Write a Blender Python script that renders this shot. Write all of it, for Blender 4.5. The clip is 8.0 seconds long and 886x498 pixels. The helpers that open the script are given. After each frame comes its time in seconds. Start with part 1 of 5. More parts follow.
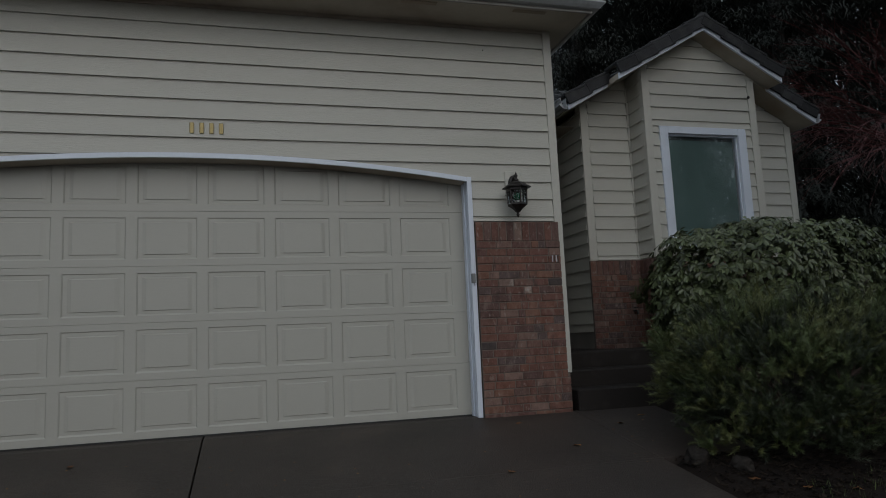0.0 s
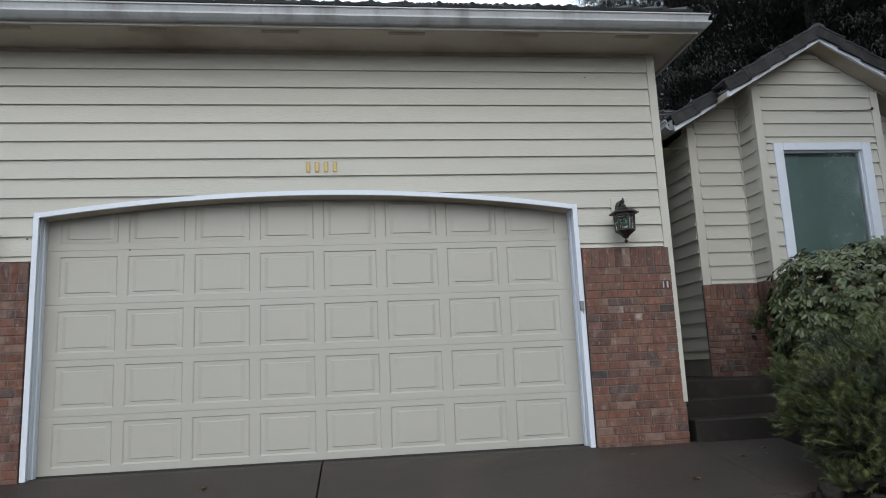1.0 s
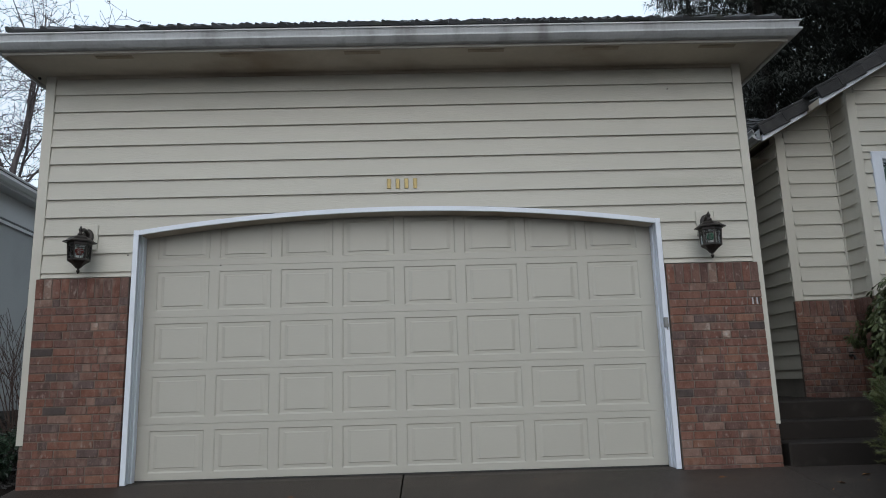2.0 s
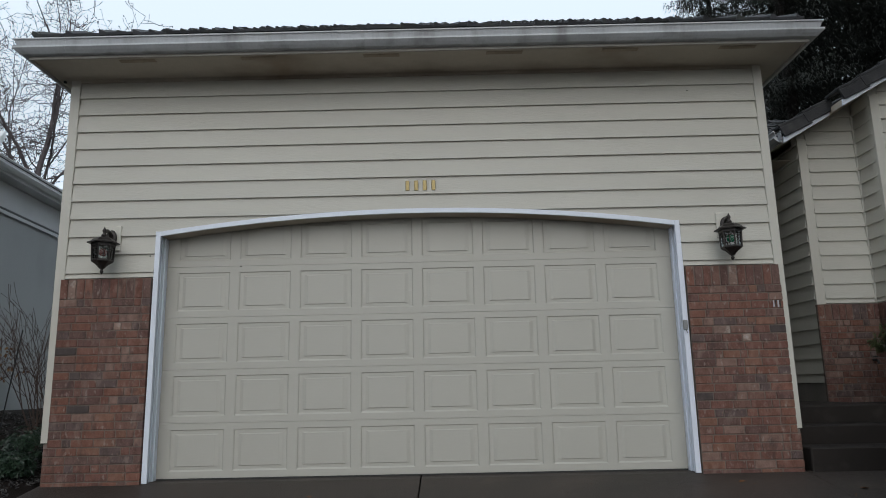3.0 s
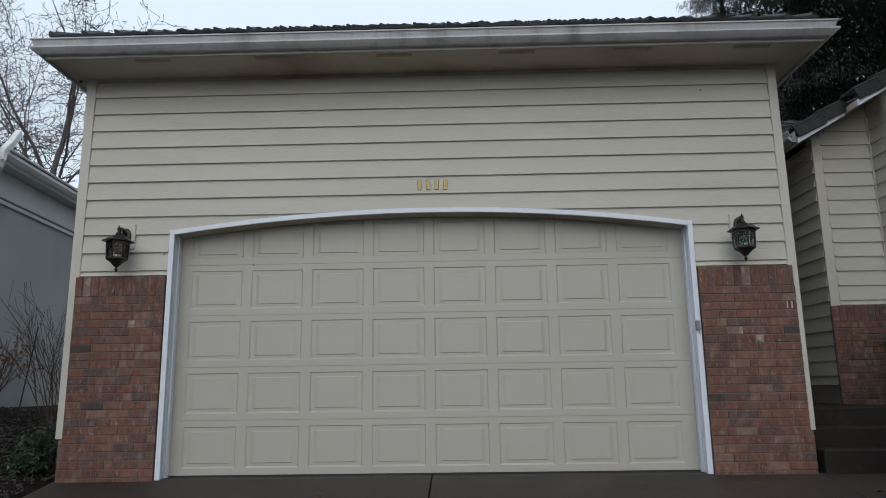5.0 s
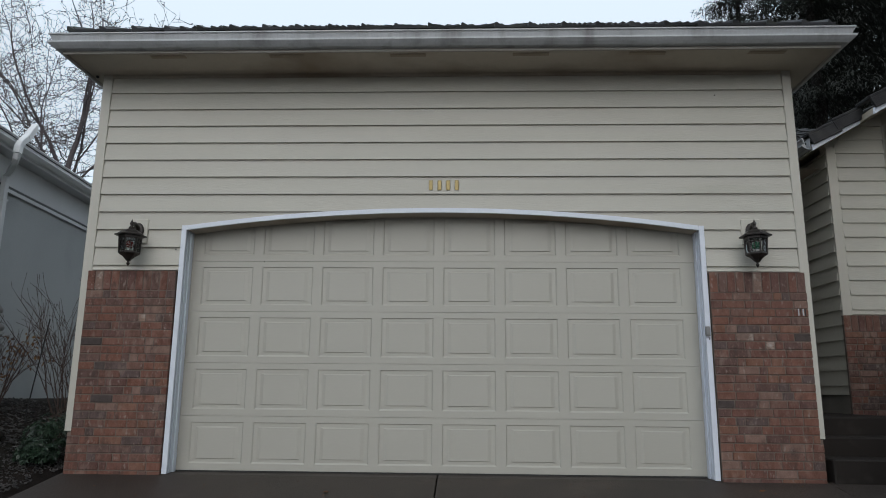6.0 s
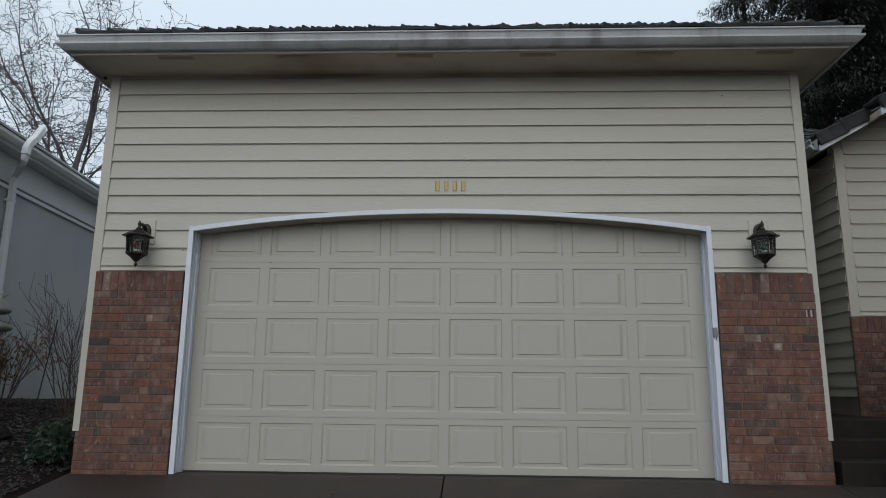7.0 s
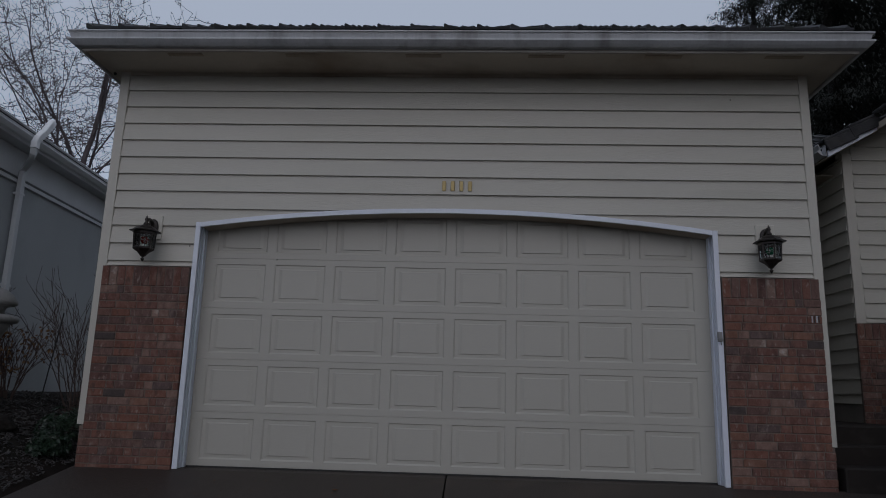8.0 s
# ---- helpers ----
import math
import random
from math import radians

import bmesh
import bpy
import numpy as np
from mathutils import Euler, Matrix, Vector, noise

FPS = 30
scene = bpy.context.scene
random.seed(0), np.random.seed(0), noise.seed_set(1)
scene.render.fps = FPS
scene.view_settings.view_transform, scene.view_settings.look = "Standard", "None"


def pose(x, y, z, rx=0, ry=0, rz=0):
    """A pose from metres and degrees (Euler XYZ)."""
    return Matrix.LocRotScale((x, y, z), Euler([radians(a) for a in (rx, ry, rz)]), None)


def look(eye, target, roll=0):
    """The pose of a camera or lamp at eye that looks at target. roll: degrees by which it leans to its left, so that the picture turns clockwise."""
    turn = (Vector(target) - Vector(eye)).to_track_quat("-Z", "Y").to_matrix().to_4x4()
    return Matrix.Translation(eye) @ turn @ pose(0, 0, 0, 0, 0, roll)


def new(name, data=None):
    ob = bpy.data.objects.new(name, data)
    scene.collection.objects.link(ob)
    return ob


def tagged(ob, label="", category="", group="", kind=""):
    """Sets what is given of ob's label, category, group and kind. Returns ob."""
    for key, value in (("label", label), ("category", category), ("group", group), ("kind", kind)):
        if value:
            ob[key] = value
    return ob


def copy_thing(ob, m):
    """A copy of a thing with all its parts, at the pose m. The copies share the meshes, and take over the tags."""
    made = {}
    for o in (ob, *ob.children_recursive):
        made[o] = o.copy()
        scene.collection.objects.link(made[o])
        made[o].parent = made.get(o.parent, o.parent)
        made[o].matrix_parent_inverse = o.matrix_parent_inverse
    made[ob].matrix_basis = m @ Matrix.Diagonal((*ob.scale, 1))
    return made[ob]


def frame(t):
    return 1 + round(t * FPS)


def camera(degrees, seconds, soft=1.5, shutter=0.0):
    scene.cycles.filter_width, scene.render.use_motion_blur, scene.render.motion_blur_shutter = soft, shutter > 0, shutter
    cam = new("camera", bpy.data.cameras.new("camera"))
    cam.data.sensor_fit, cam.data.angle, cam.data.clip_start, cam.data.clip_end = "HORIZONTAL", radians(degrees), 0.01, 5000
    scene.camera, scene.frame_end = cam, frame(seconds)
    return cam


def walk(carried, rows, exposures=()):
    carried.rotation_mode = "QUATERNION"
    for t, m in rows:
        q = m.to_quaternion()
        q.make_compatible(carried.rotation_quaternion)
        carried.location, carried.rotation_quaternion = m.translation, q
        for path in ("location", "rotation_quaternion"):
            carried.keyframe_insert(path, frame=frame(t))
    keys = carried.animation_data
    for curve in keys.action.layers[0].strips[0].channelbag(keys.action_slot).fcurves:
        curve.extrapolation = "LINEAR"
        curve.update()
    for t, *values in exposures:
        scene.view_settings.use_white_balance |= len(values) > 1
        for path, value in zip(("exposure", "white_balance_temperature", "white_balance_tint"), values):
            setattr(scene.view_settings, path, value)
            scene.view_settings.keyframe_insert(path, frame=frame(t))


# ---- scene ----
cam = camera(64.7, 8.0, soft=1.0)
PATH = [
    (0, (0.401, -6.402, 0.731), (0.933, -4.491, 0.986), -2.6),
    (0.3, (0.39, -6.426, 0.736), (0.838, -4.496, 1.01), -2.7),
    (0.5, (0.366, -6.438, 0.742), (0.763, -4.5, 1.036), -3.0),
    (0.8, (0.342, -6.466, 0.755), (0.648, -4.516, 1.076), -2.9),
    (1, (0.331, -6.484, 0.763), (0.581, -4.529, 1.1), -2.6),
    (1.2, (0.325, -6.496, 0.769), (0.524, -4.537, 1.117), -2.0),
    (1.5, (0.293, -6.503, 0.783), (0.428, -4.541, 1.145), -2.2),
    (1.7, (0.283, -6.504, 0.786), (0.374, -4.541, 1.157), -2.0),
    (3, (0.275, -6.523, 0.775), (0.265, -4.561, 1.163), -1.2),
    (3.5, (0.275, -6.528, 0.772), (0.264, -4.566, 1.158), -1.2),
    (4, (0.276, -6.528, 0.769), (0.249, -4.566, 1.157), -1.4),
    (5.5, (0.264, -6.529, 0.752), (0.211, -4.569, 1.145), -0.2),
    (6, (0.264, -6.528, 0.74), (0.195, -4.569, 1.138), 0.5),
    (6.5, (0.256, -6.526, 0.744), (0.177, -4.568, 1.143), 0.6),
    (7, (0.248, -6.528, 0.737), (0.165, -4.57, 1.138), 0.6),
    (7.5, (0.241, -6.531, 0.736), (0.151, -4.574, 1.138), 1.2),
    (8, (0.241, -6.534, 0.73), (0.144, -4.577, 1.132), 1.6),
]
EXPOSURES = [
    (0.0, -1.32, 6370, 10), (0.3, -0.55, 6370, 10), (0.5, -0.13, 6370, 10), (0.8, 0.0, 6370, 10), (1.2, -0.1, 6370, 10), (1.7, -0.3, 6370, 10),
    (3.0, -0.5, 6460, 10), (4.0, -0.53, 6460, 10), (6.5, -0.55, 6460, 10), (7.0, -0.68, 6460, 10), (7.3, -0.86, 6390, 11), (7.6, -1.22, 6290, 13), (8.0, -1.67, 6110, 18),
]
walk(cam, [(t, look(eye, target, roll)) for t, eye, target, roll in PATH], EXPOSURES)

# ---- world and sun: an overcast winter sky ----
world = bpy.data.worlds.new("overcast_sky")
scene.world = world
world.use_nodes = True
wn, wl = world.node_tree.nodes, world.node_tree.links
wn.clear()
w_out = wn.new("ShaderNodeOutputWorld")
w_bg = wn.new("ShaderNodeBackground")
w_sky = wn.new("ShaderNodeTexSky")
w_sky.sky_type = "NISHITA"
w_sky.sun_disc = False
w_sky.sun_elevation, w_sky.sun_rotation = radians(32), radians(178)
w_sky.air_density, w_sky.dust_density = 1.0, 4.0
w_mix = wn.new("ShaderNodeMixRGB")
w_mix.inputs[0].default_value = 0.8
w_mix.inputs[2].default_value = (8.3, 9.5, 10.5, 1)
w_bg.inputs["Strength"].default_value = 0.165
wl.new(w_sky.outputs[0], w_mix.inputs[1])
wl.new(w_mix.outputs[0], w_bg.inputs["Color"])
wl.new(w_bg.outputs[0], w_out.inputs[0])

sun = new("sun", bpy.data.lights.new("sun", "SUN"))
sun.data.energy, sun.data.angle, sun.data.color = 0.8, radians(60), (0.99, 1.0, 1.0)
sun.matrix_world = look((-0.5, -13, 8), (0, 0, 0))


# ---- materials ----
def shader(name):
    m = bpy.data.materials.new(name)
    m.use_nodes = True
    n, l = m.node_tree.nodes, m.node_tree.links
    return m, n, l, n["Principled BSDF"]


def noise_node(n, l, vec, scale, detail=4.0):
    t = n.new("ShaderNodeTexNoise")
    t.inputs["Scale"].default_value, t.inputs["Detail"].default_value = scale, detail
    l.new(vec, t.inputs["Vector"])
    return t.outputs["Fac"]


def calc(n, l, op, a, b):
    t = n.new("ShaderNodeMath")
    t.operation = op
    for i, v in enumerate((a, b)):
        if isinstance(v, (int, float)):
            t.inputs[i].default_value = v
        else:
            l.new(v, t.inputs[i])
    return t.outputs[0]


def blend(n, l, fac, a, b):
    t = n.new("ShaderNodeMixRGB")
    for i, v in enumerate((fac, a, b)):
        if isinstance(v, (int, float)):
            t.inputs[i].default_value = v
        elif isinstance(v, tuple):
            t.inputs[i].default_value = (*v, 1)
        else:
            l.new(v, t.inputs[i])
    return t.outputs[0]


def surface(name, base, var=0.12, scale=3.0, fine=40.0, rough=0.7, bump=0.15, metal=0.0, rand=0.0, island=0.0,
            stretch=(1, 1, 1), stain=None, stain_scale=1.5, stain_from=0.55, palette=None, spec=0.5, more=()):
    """Painted, mineral or plant surface: broad and fine variation, stains, relief; rand: each piece a shade of its own."""
    m, n, l, b = shader(name)
    geo = n.new("ShaderNodeNewGeometry")
    mp = n.new("ShaderNodeMapping")
    mp.inputs["Scale"].default_value = stretch
    l.new(geo.outputs["Position"], mp.inputs["Vector"])
    v = mp.outputs[0]
    broad, grain = noise_node(n, l, v, scale), noise_node(n, l, v, fine, 6.0)
    fac = calc(n, l, "ADD", calc(n, l, "MULTIPLY", broad, 0.6), calc(n, l, "MULTIPLY", grain, 0.4))
    fac = calc(n, l, "MULTIPLY", calc(n, l, "SUBTRACT", fac, 0.3), 2.5)
    if palette:
        info = n.new("ShaderNodeObjectInfo")
        ramp = n.new("ShaderNodeValToRGB")
        ramp.color_ramp.interpolation = "CONSTANT"
        for i, c in enumerate(palette):
            e = ramp.color_ramp.elements[i] if i < 2 else ramp.color_ramp.elements.new(i / len(palette))
            e.position, e.color = i / len(palette), (*c, 1)
        l.new(info.outputs["Random"], ramp.inputs[0])
        dark = blend(n, l, var * 1.4, ramp.outputs[0], (0.0, 0.0, 0.0))
        light = blend(n, l, var * 0.14, ramp.outputs[0], (1.0, 0.95, 0.9))
        col = blend(n, l, fac, dark, light)
    else:
        col = blend(n, l, fac, tuple(c * (1 - var) for c in base), tuple(min(1, c * (1 + var)) for c in base))
    if rand or island:
        hsv = n.new("ShaderNodeHueSaturation")
        src = n.new("ShaderNodeObjectInfo").outputs["Random"] if rand else geo.outputs["Random Per Island"]
        amount = rand or island
        l.new(calc(n, l, "ADD", calc(n, l, "MULTIPLY", src, 2 * amount), 1 - amount), hsv.inputs["Value"])
        l.new(calc(n, l, "ADD", calc(n, l, "MULTIPLY", src, 0.03 * amount), 0.5 - 0.015 * amount), hsv.inputs["Hue"])
        l.new(col, hsv.inputs["Color"])
        col = hsv.outputs[0]
    stains = [(stain, stain_scale, stain_from, 3.0)] if stain else []
    for tone, size, start, gain in stains + list(more):
        s = noise_node(n, l, v, size, 7.0)
        f = calc(n, l, "MULTIPLY", calc(n, l, "MAXIMUM", calc(n, l, "SUBTRACT", s, start), 0.0), gain)
        col = blend(n, l, calc(n, l, "MINIMUM", f, 0.8), col, tone)
    l.new(col, b.inputs["Base Color"])
    b.inputs["Metallic"].default_value = metal
    b.inputs["Specular IOR Level"].default_value = spec
    l.new(calc(n, l, "ADD", calc(n, l, "MULTIPLY", grain, 0.25), rough - 0.12), b.inputs["Roughness"])
    if bump:
        bp = n.new("ShaderNodeBump")
        bp.inputs["Strength"].default_value, bp.inputs["Distance"].default_value = bump, 0.01
        l.new(grain, bp.inputs["Height"])
        l.new(bp.outputs[0], b.inputs["Normal"])
    return m


M_SIDING = surface("beige_lap_siding_paint", (0.49, 0.472, 0.42), 0.05, 1.2, 42, 0.6, 0.26, rand=0.03, stretch=(0.35, 0.35, 3), stain=(0.39, 0.38, 0.32), stain_scale=1.6, stain_from=0.62)
M_CORNER = surface("beige_corner_board_paint", (0.51, 0.49, 0.435), 0.05, 2, 40, 0.55, 0.08, stretch=(2, 2, 0.4))
M_SOFFIT = surface("beige_soffit_paint", (0.46, 0.41, 0.34), 0.10, 1.5, 25, 0.7, 0.1, stain=(0.24, 0.17, 0.11), stain_scale=1.1, stain_from=0.46)
M_VENT = surface("brown_soffit_vent", (0.33, 0.27, 0.205), 0.2, 6, 60, 0.7, 0.1)
M_DOOR = surface("cream_door_paint", (0.400, 0.386, 0.342), 0.03, 1.0, 55, 0.42, 0.02, stretch=(0.25, 1, 1.4), stain=(0.37, 0.355, 0.31), stain_scale=0.9, stain_from=0.6, spec=0.5)
M_SEAL = surface("dark_rubber_seal", (0.03, 0.03, 0.03), 0.2, 6, 60, 0.7)
M_TRIM = surface("bluish_white_trim_paint", (0.66, 0.70, 0.78), 0.05, 2.0, 50, 0.45, 0.06, stain=(0.45, 0.45, 0.46), stain_scale=2.5, stain_from=0.62, stretch=(1, 1, 0.5))
M_GUTTER = surface("weathered_white_gutter", (0.42, 0.43, 0.445), 0.14, 2.0, 30, 0.4, 0.05, stain=(0.13, 0.12, 0.115), stain_scale=3.4, stain_from=0.52, stretch=(1.6, 1.6, 0.22))
M_FASCIA = surface("weathered_fascia_paint", (0.33, 0.31, 0.285), 0.15, 2, 30, 0.6, 0.1, stain=(0.20, 0.17, 0.14), stain_scale=2, stain_from=0.48)
BRICK_TONES = [(0.150, 0.052, 0.034), (0.185, 0.070, 0.044), (0.120, 0.044, 0.033), (0.165, 0.072, 0.050), (0.205, 0.085, 0.050), (0.105, 0.044, 0.034),
               (0.160, 0.056, 0.036), (0.095, 0.055, 0.050), (0.225, 0.125, 0.095), (0.155, 0.052, 0.032), (0.135, 0.065, 0.050), (0.19, 0.066, 0.038)]
M_BRICK = surface("red_brown_brick", (0.25, 0.1, 0.07), 0.32, 13, 120, 0.85, 0.5, palette=BRICK_TONES, stain=(0.27, 0.20, 0.165), stain_scale=8, stain_from=0.56,
                  more=(((0.055, 0.034, 0.03), 9.0, 0.56, 4.5), ((0.32, 0.27, 0.24), 17.0, 0.60, 5.0), ((0.22, 0.14, 0.11), 38.0, 0.57, 4.0)), stretch=(1.5, 1.5, 0.8))
M_BRICK_PALE = surface("pale_limewashed_brick", (0.23, 0.15, 0.12), 0.35, 18, 120, 0.85, 0.5, rand=0.2, stain=(0.50, 0.46, 0.42), stain_scale=15, stain_from=0.50)
M_BRICK_DARK = surface("dark_burnt_brick", (0.058, 0.043, 0.040), 0.4, 18, 120, 0.8, 0.5, rand=0.2)
M_MORTAR = surface("grey_brown_mortar", (0.145, 0.115, 0.098), 0.3, 5, 90, 0.95, 0.4)
M_TILE = surface("dark_concrete_roof_tile", (0.042, 0.043, 0.048), 0.35, 6, 60, 0.75, 0.4, rand=0.45, stain=(0.09, 0.10, 0.07), stain_scale=5)
M_RAKE = surface("weathered_dark_rake_tile", (0.022, 0.0215, 0.023), 0.5, 9, 60, 0.8, 0.5, rand=0.45, stain=(0.05, 0.048, 0.044), stain_scale=7, stain_from=0.52)
M_HIP = surface("grey_concrete_hip_tile", (0.06, 0.063, 0.068), 0.3, 6, 60, 0.75, 0.4, rand=0.3, stain=(0.09, 0.10, 0.07), stain_scale=5)
M_TILES = surface("dark_concrete_roof_tiles", (0.034, 0.034, 0.036), 0.35, 6, 60, 0.75, 0.5, island=0.5, stain=(0.09, 0.10, 0.07), stain_scale=5)
M_DRIVE = surface("damp_dark_aggregate_concrete", (0.042, 0.032, 0.027), 0.42, 1.1, 75, 0.55, 0.7, stain=(0.026, 0.021, 0.018), stain_scale=0.8, stain_from=0.48,
                  more=(((0.085, 0.072, 0.062), 42.0, 0.57, 6.0), ((0.018, 0.014, 0.012), 28.0, 0.57, 5.0), ((0.075, 0.058, 0.046), 2.3, 0.56, 3.0)), spec=0.38)
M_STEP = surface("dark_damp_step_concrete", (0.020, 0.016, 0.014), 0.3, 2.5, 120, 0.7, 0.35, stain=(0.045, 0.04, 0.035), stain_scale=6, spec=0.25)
M_FOUND = surface("grey_foundation_concrete", (0.20, 0.185, 0.17), 0.2, 3, 60, 0.85, 0.3)
M_GROUND = surface("bark_mulch_soil", (0.015, 0.0105, 0.0085), 0.5, 4, 70, 0.95, 0.9, stain=(0.013, 0.014, 0.008), stain_scale=0.6, spec=0.2)
M_LITTER = surface("wet_leaf_litter", (0.015, 0.010, 0.0075), 0.3, 10, 90, 0.85, 0.4, island=0.8, spec=0.2)
M_CHIPS = surface("bark_chips", (0.046, 0.042, 0.041), 0.3, 10, 90, 0.8, 0.4, island=0.9)
M_LAWN = surface("winter_lawn_blades", (0.055, 0.075, 0.02), 0.3, 3, 30, 0.7, 0, island=0.35)
M_BRONZE = surface("dark_bronze_metal", (0.035, 0.03, 0.028), 0.25, 15, 90, 0.42, 0.1, metal=0.6)
M_BRASS = surface("polished_brass", (0.30, 0.24, 0.12), 0.2, 30, 90, 0.5, 0.03, metal=1.0)
M_STUCCO = surface("grey_green_stucco", (0.36, 0.375, 0.38), 0.07, 0.9, 60, 0.9, 0.35, stain=(0.26, 0.275, 0.275), stain_scale=0.7, stain_from=0.5)
M_NTRIM = surface("grey_eave_trim_paint", (0.56, 0.57, 0.58), 0.06, 2, 40, 0.6, 0.08)
M_NGUT = surface("pale_grey_gutter", (0.76, 0.77, 0.78), 0.06, 2, 40, 0.45, 0.05)
M_NDARK = surface("dark_shadow_gap_trim", (0.10, 0.102, 0.105), 0.1, 2, 40, 0.7, 0.05)
M_STONE = surface("grey_cast_stone", (0.24, 0.235, 0.225), 0.25, 6, 70, 0.9, 0.5, stain=(0.16, 0.14, 0.12), stain_scale=6)
M_ROCK = surface("dark_river_rock", (0.020, 0.017, 0.015), 0.6, 9, 60, 0.9, 0.8, rand=0.3, spec=0.15, stain=(0.05, 0.05, 0.04), stain_scale=14, stain_from=0.55)
M_BARK = surface("grey_brown_bark", (0.095, 0.080, 0.082), 0.3, 8, 50, 0.9, 0.6)
M_DARKBARK = surface("dark_wet_bark", (0.02, 0.017, 0.015), 0.3, 8, 50, 0.9, 0.5)
M_TWIG = surface("brown_twig_bark", (0.075, 0.05, 0.042), 0.3, 20, 60, 0.85, 0.2)
M_REDTWIG = surface("dark_red_twig_bark", (0.115, 0.030, 0.028), 0.3, 20, 60, 0.6, 0.1)
M_CONIFER = surface("dark_conifer_needles", (0.042, 0.045, 0.040), 0.3, 2, 30, 0.9, 0, island=0.3, spec=0.15)
M_RHODO = surface("rhododendron_leaf", (0.080, 0.096, 0.042), 0.25, 8, 60, 0.36, 0.05, island=0.4)
M_MUGO = surface("mugo_pine_needles", (0.082, 0.105, 0.036), 0.25, 5, 50, 0.55, 0, island=0.5)
M_MUGO_LIGHT = surface("mugo_pine_young_needles", (0.108, 0.118, 0.040), 0.25, 5, 50, 0.55, 0, island=0.4)
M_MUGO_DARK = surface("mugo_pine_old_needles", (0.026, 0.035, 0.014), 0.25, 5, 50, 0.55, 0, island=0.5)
M_SHRUB = surface("glossy_dark_shrub_leaf", (0.020, 0.038, 0.022), 0.25, 6, 60, 0.35, 0, island=0.4)
M_TAN = surface("withered_orange_leaf", (0.30, 0.14, 0.05), 0.3, 9, 60, 0.7, 0.1, rand=0.3, island=0.0)
M_TANS = surface("withered_leaves_on_twigs", (0.17, 0.085, 0.035), 0.3, 9, 60, 0.7, 0.0, island=0.5)
M_GREY = surface("grey_plastic", (0.20, 0.20, 0.20), 0.1, 20, 90, 0.5, 0.05)
M_BLACK = surface("black_painted_metal", (0.02, 0.02, 0.02), 0.2, 20, 90, 0.5, 0.05)
M_PALEBAR = surface("pale_weathered_metal_bars", (0.45, 0.47, 0.5), 0.15, 30, 90, 0.5, 0.05)
M_SHADE = surface("grey_green_roller_shade", (0.135, 0.205, 0.19), 0.04, 2, 120, 0.8, 0.05)
M_SHADE_TOP = surface("dark_window_head", (0.05, 0.06, 0.06), 0.1, 2, 60, 0.7, 0)
M_RED_BULB = surface("red_glass_bulb", (0.16, 0.02, 0.015), 0.1, 10, 40, 0.15, 0)
M_GREEN_BULB = surface("green_glass_bulb", (0.01, 0.13, 0.06), 0.1, 10, 40, 0.15, 0)
M_WHITE = surface("white_plastic", (0.6, 0.6, 0.58), 0.05, 20, 90, 0.5, 0.0)


def glass(name, tint, rough=0.02, alpha=0.75):
    m, n, l, b = shader(name)
    n.remove(b)
    out = n["Material Output"]
    gl, tr, mx, fr = (n.new(k) for k in ("ShaderNodeBsdfGlossy", "ShaderNodeBsdfTransparent", "ShaderNodeMixShader", "ShaderNodeFresnel"))
    gl.inputs["Roughness"].default_value = rough
    tr.inputs["Color"].default_value = (*tint, 1)
    fr.inputs["IOR"].default_value = 1.5
    l.new(fr.outputs[0], mx.inputs[0])
    l.new(tr.outputs[0], mx.inputs[1])
    l.new(gl.outputs[0], mx.inputs[2])
    l.new(mx.outputs[0], out.inputs["Surface"])
    return m


M_PANE = glass("window_glass", (0.95, 0.97, 0.98))
M_LAMPGLASS = glass("seeded_lantern_glass", (0.75, 0.78, 0.76), 0.12)


# ---- building helpers ----
def mesh_of(name, bm, material, smooth=False):
    me = bpy.data.meshes.new(name)
    bm.normal_update()
    bm.to_mesh(me)
    bm.free()
    me.materials.append(material)
    if smooth:
        for p in me.polygons:
            p.use_smooth = True
    return me


def part(name, bm, material, parent=None, label="", smooth=False):
    """Links a bmesh as one mesh object, under a thing or a part."""
    ob = new(name, mesh_of(name, bm, material, smooth))
    ob.parent = parent
    if label:
        ob["label"] = label
    return ob


def thing(name, label, category, at=(0, 0, 0), group="", kind=""):
    ob = new(name)
    ob.location = at
    ob.empty_display_size = 0.1
    return tagged(ob, label, category, group, kind)


def box(bm, x0, x1, y0, y1, z0, z1, bevel=0.0):
    vs = [bm.verts.new((x, y, z)) for x in (x0, x1) for y in (y0, y1) for z in (z0, z1)]
    fs = [bm.faces.new([vs[i] for i in q]) for q in ((0, 1, 3, 2), (4, 6, 7, 5), (0, 4, 5, 1), (2, 3, 7, 6), (0, 2, 6, 4), (1, 5, 7, 3))]
    if bevel:
        es = list({e for f in fs for e in f.edges})
        bmesh.ops.bevel(bm, geom=es, offset=bevel, segments=1, affect="EDGES")
    return bm


def boxed(*args, bevel=0.0):
    return box(bmesh.new(), *args, bevel=bevel)


def lathe(bm, profile, seg=16, at=(0, 0, 0)):
    """Turns (radius, height) pairs about the upright axis."""
    rings = []
    for r, z in profile:
        rings.append([bm.verts.new((at[0] + r * math.cos(2 * math.pi * i / seg), at[1] + r * math.sin(2 * math.pi * i / seg), at[2] + z)) for i in range(seg)])
    for a, b in zip(rings, rings[1:]):
        for i in range(seg):
            j = (i + 1) % seg
            bm.faces.new((a[i], a[j], b[j], b[i]))
    bm.faces.new(rings[0][::-1])
    bm.faces.new(rings[-1])
    return bm


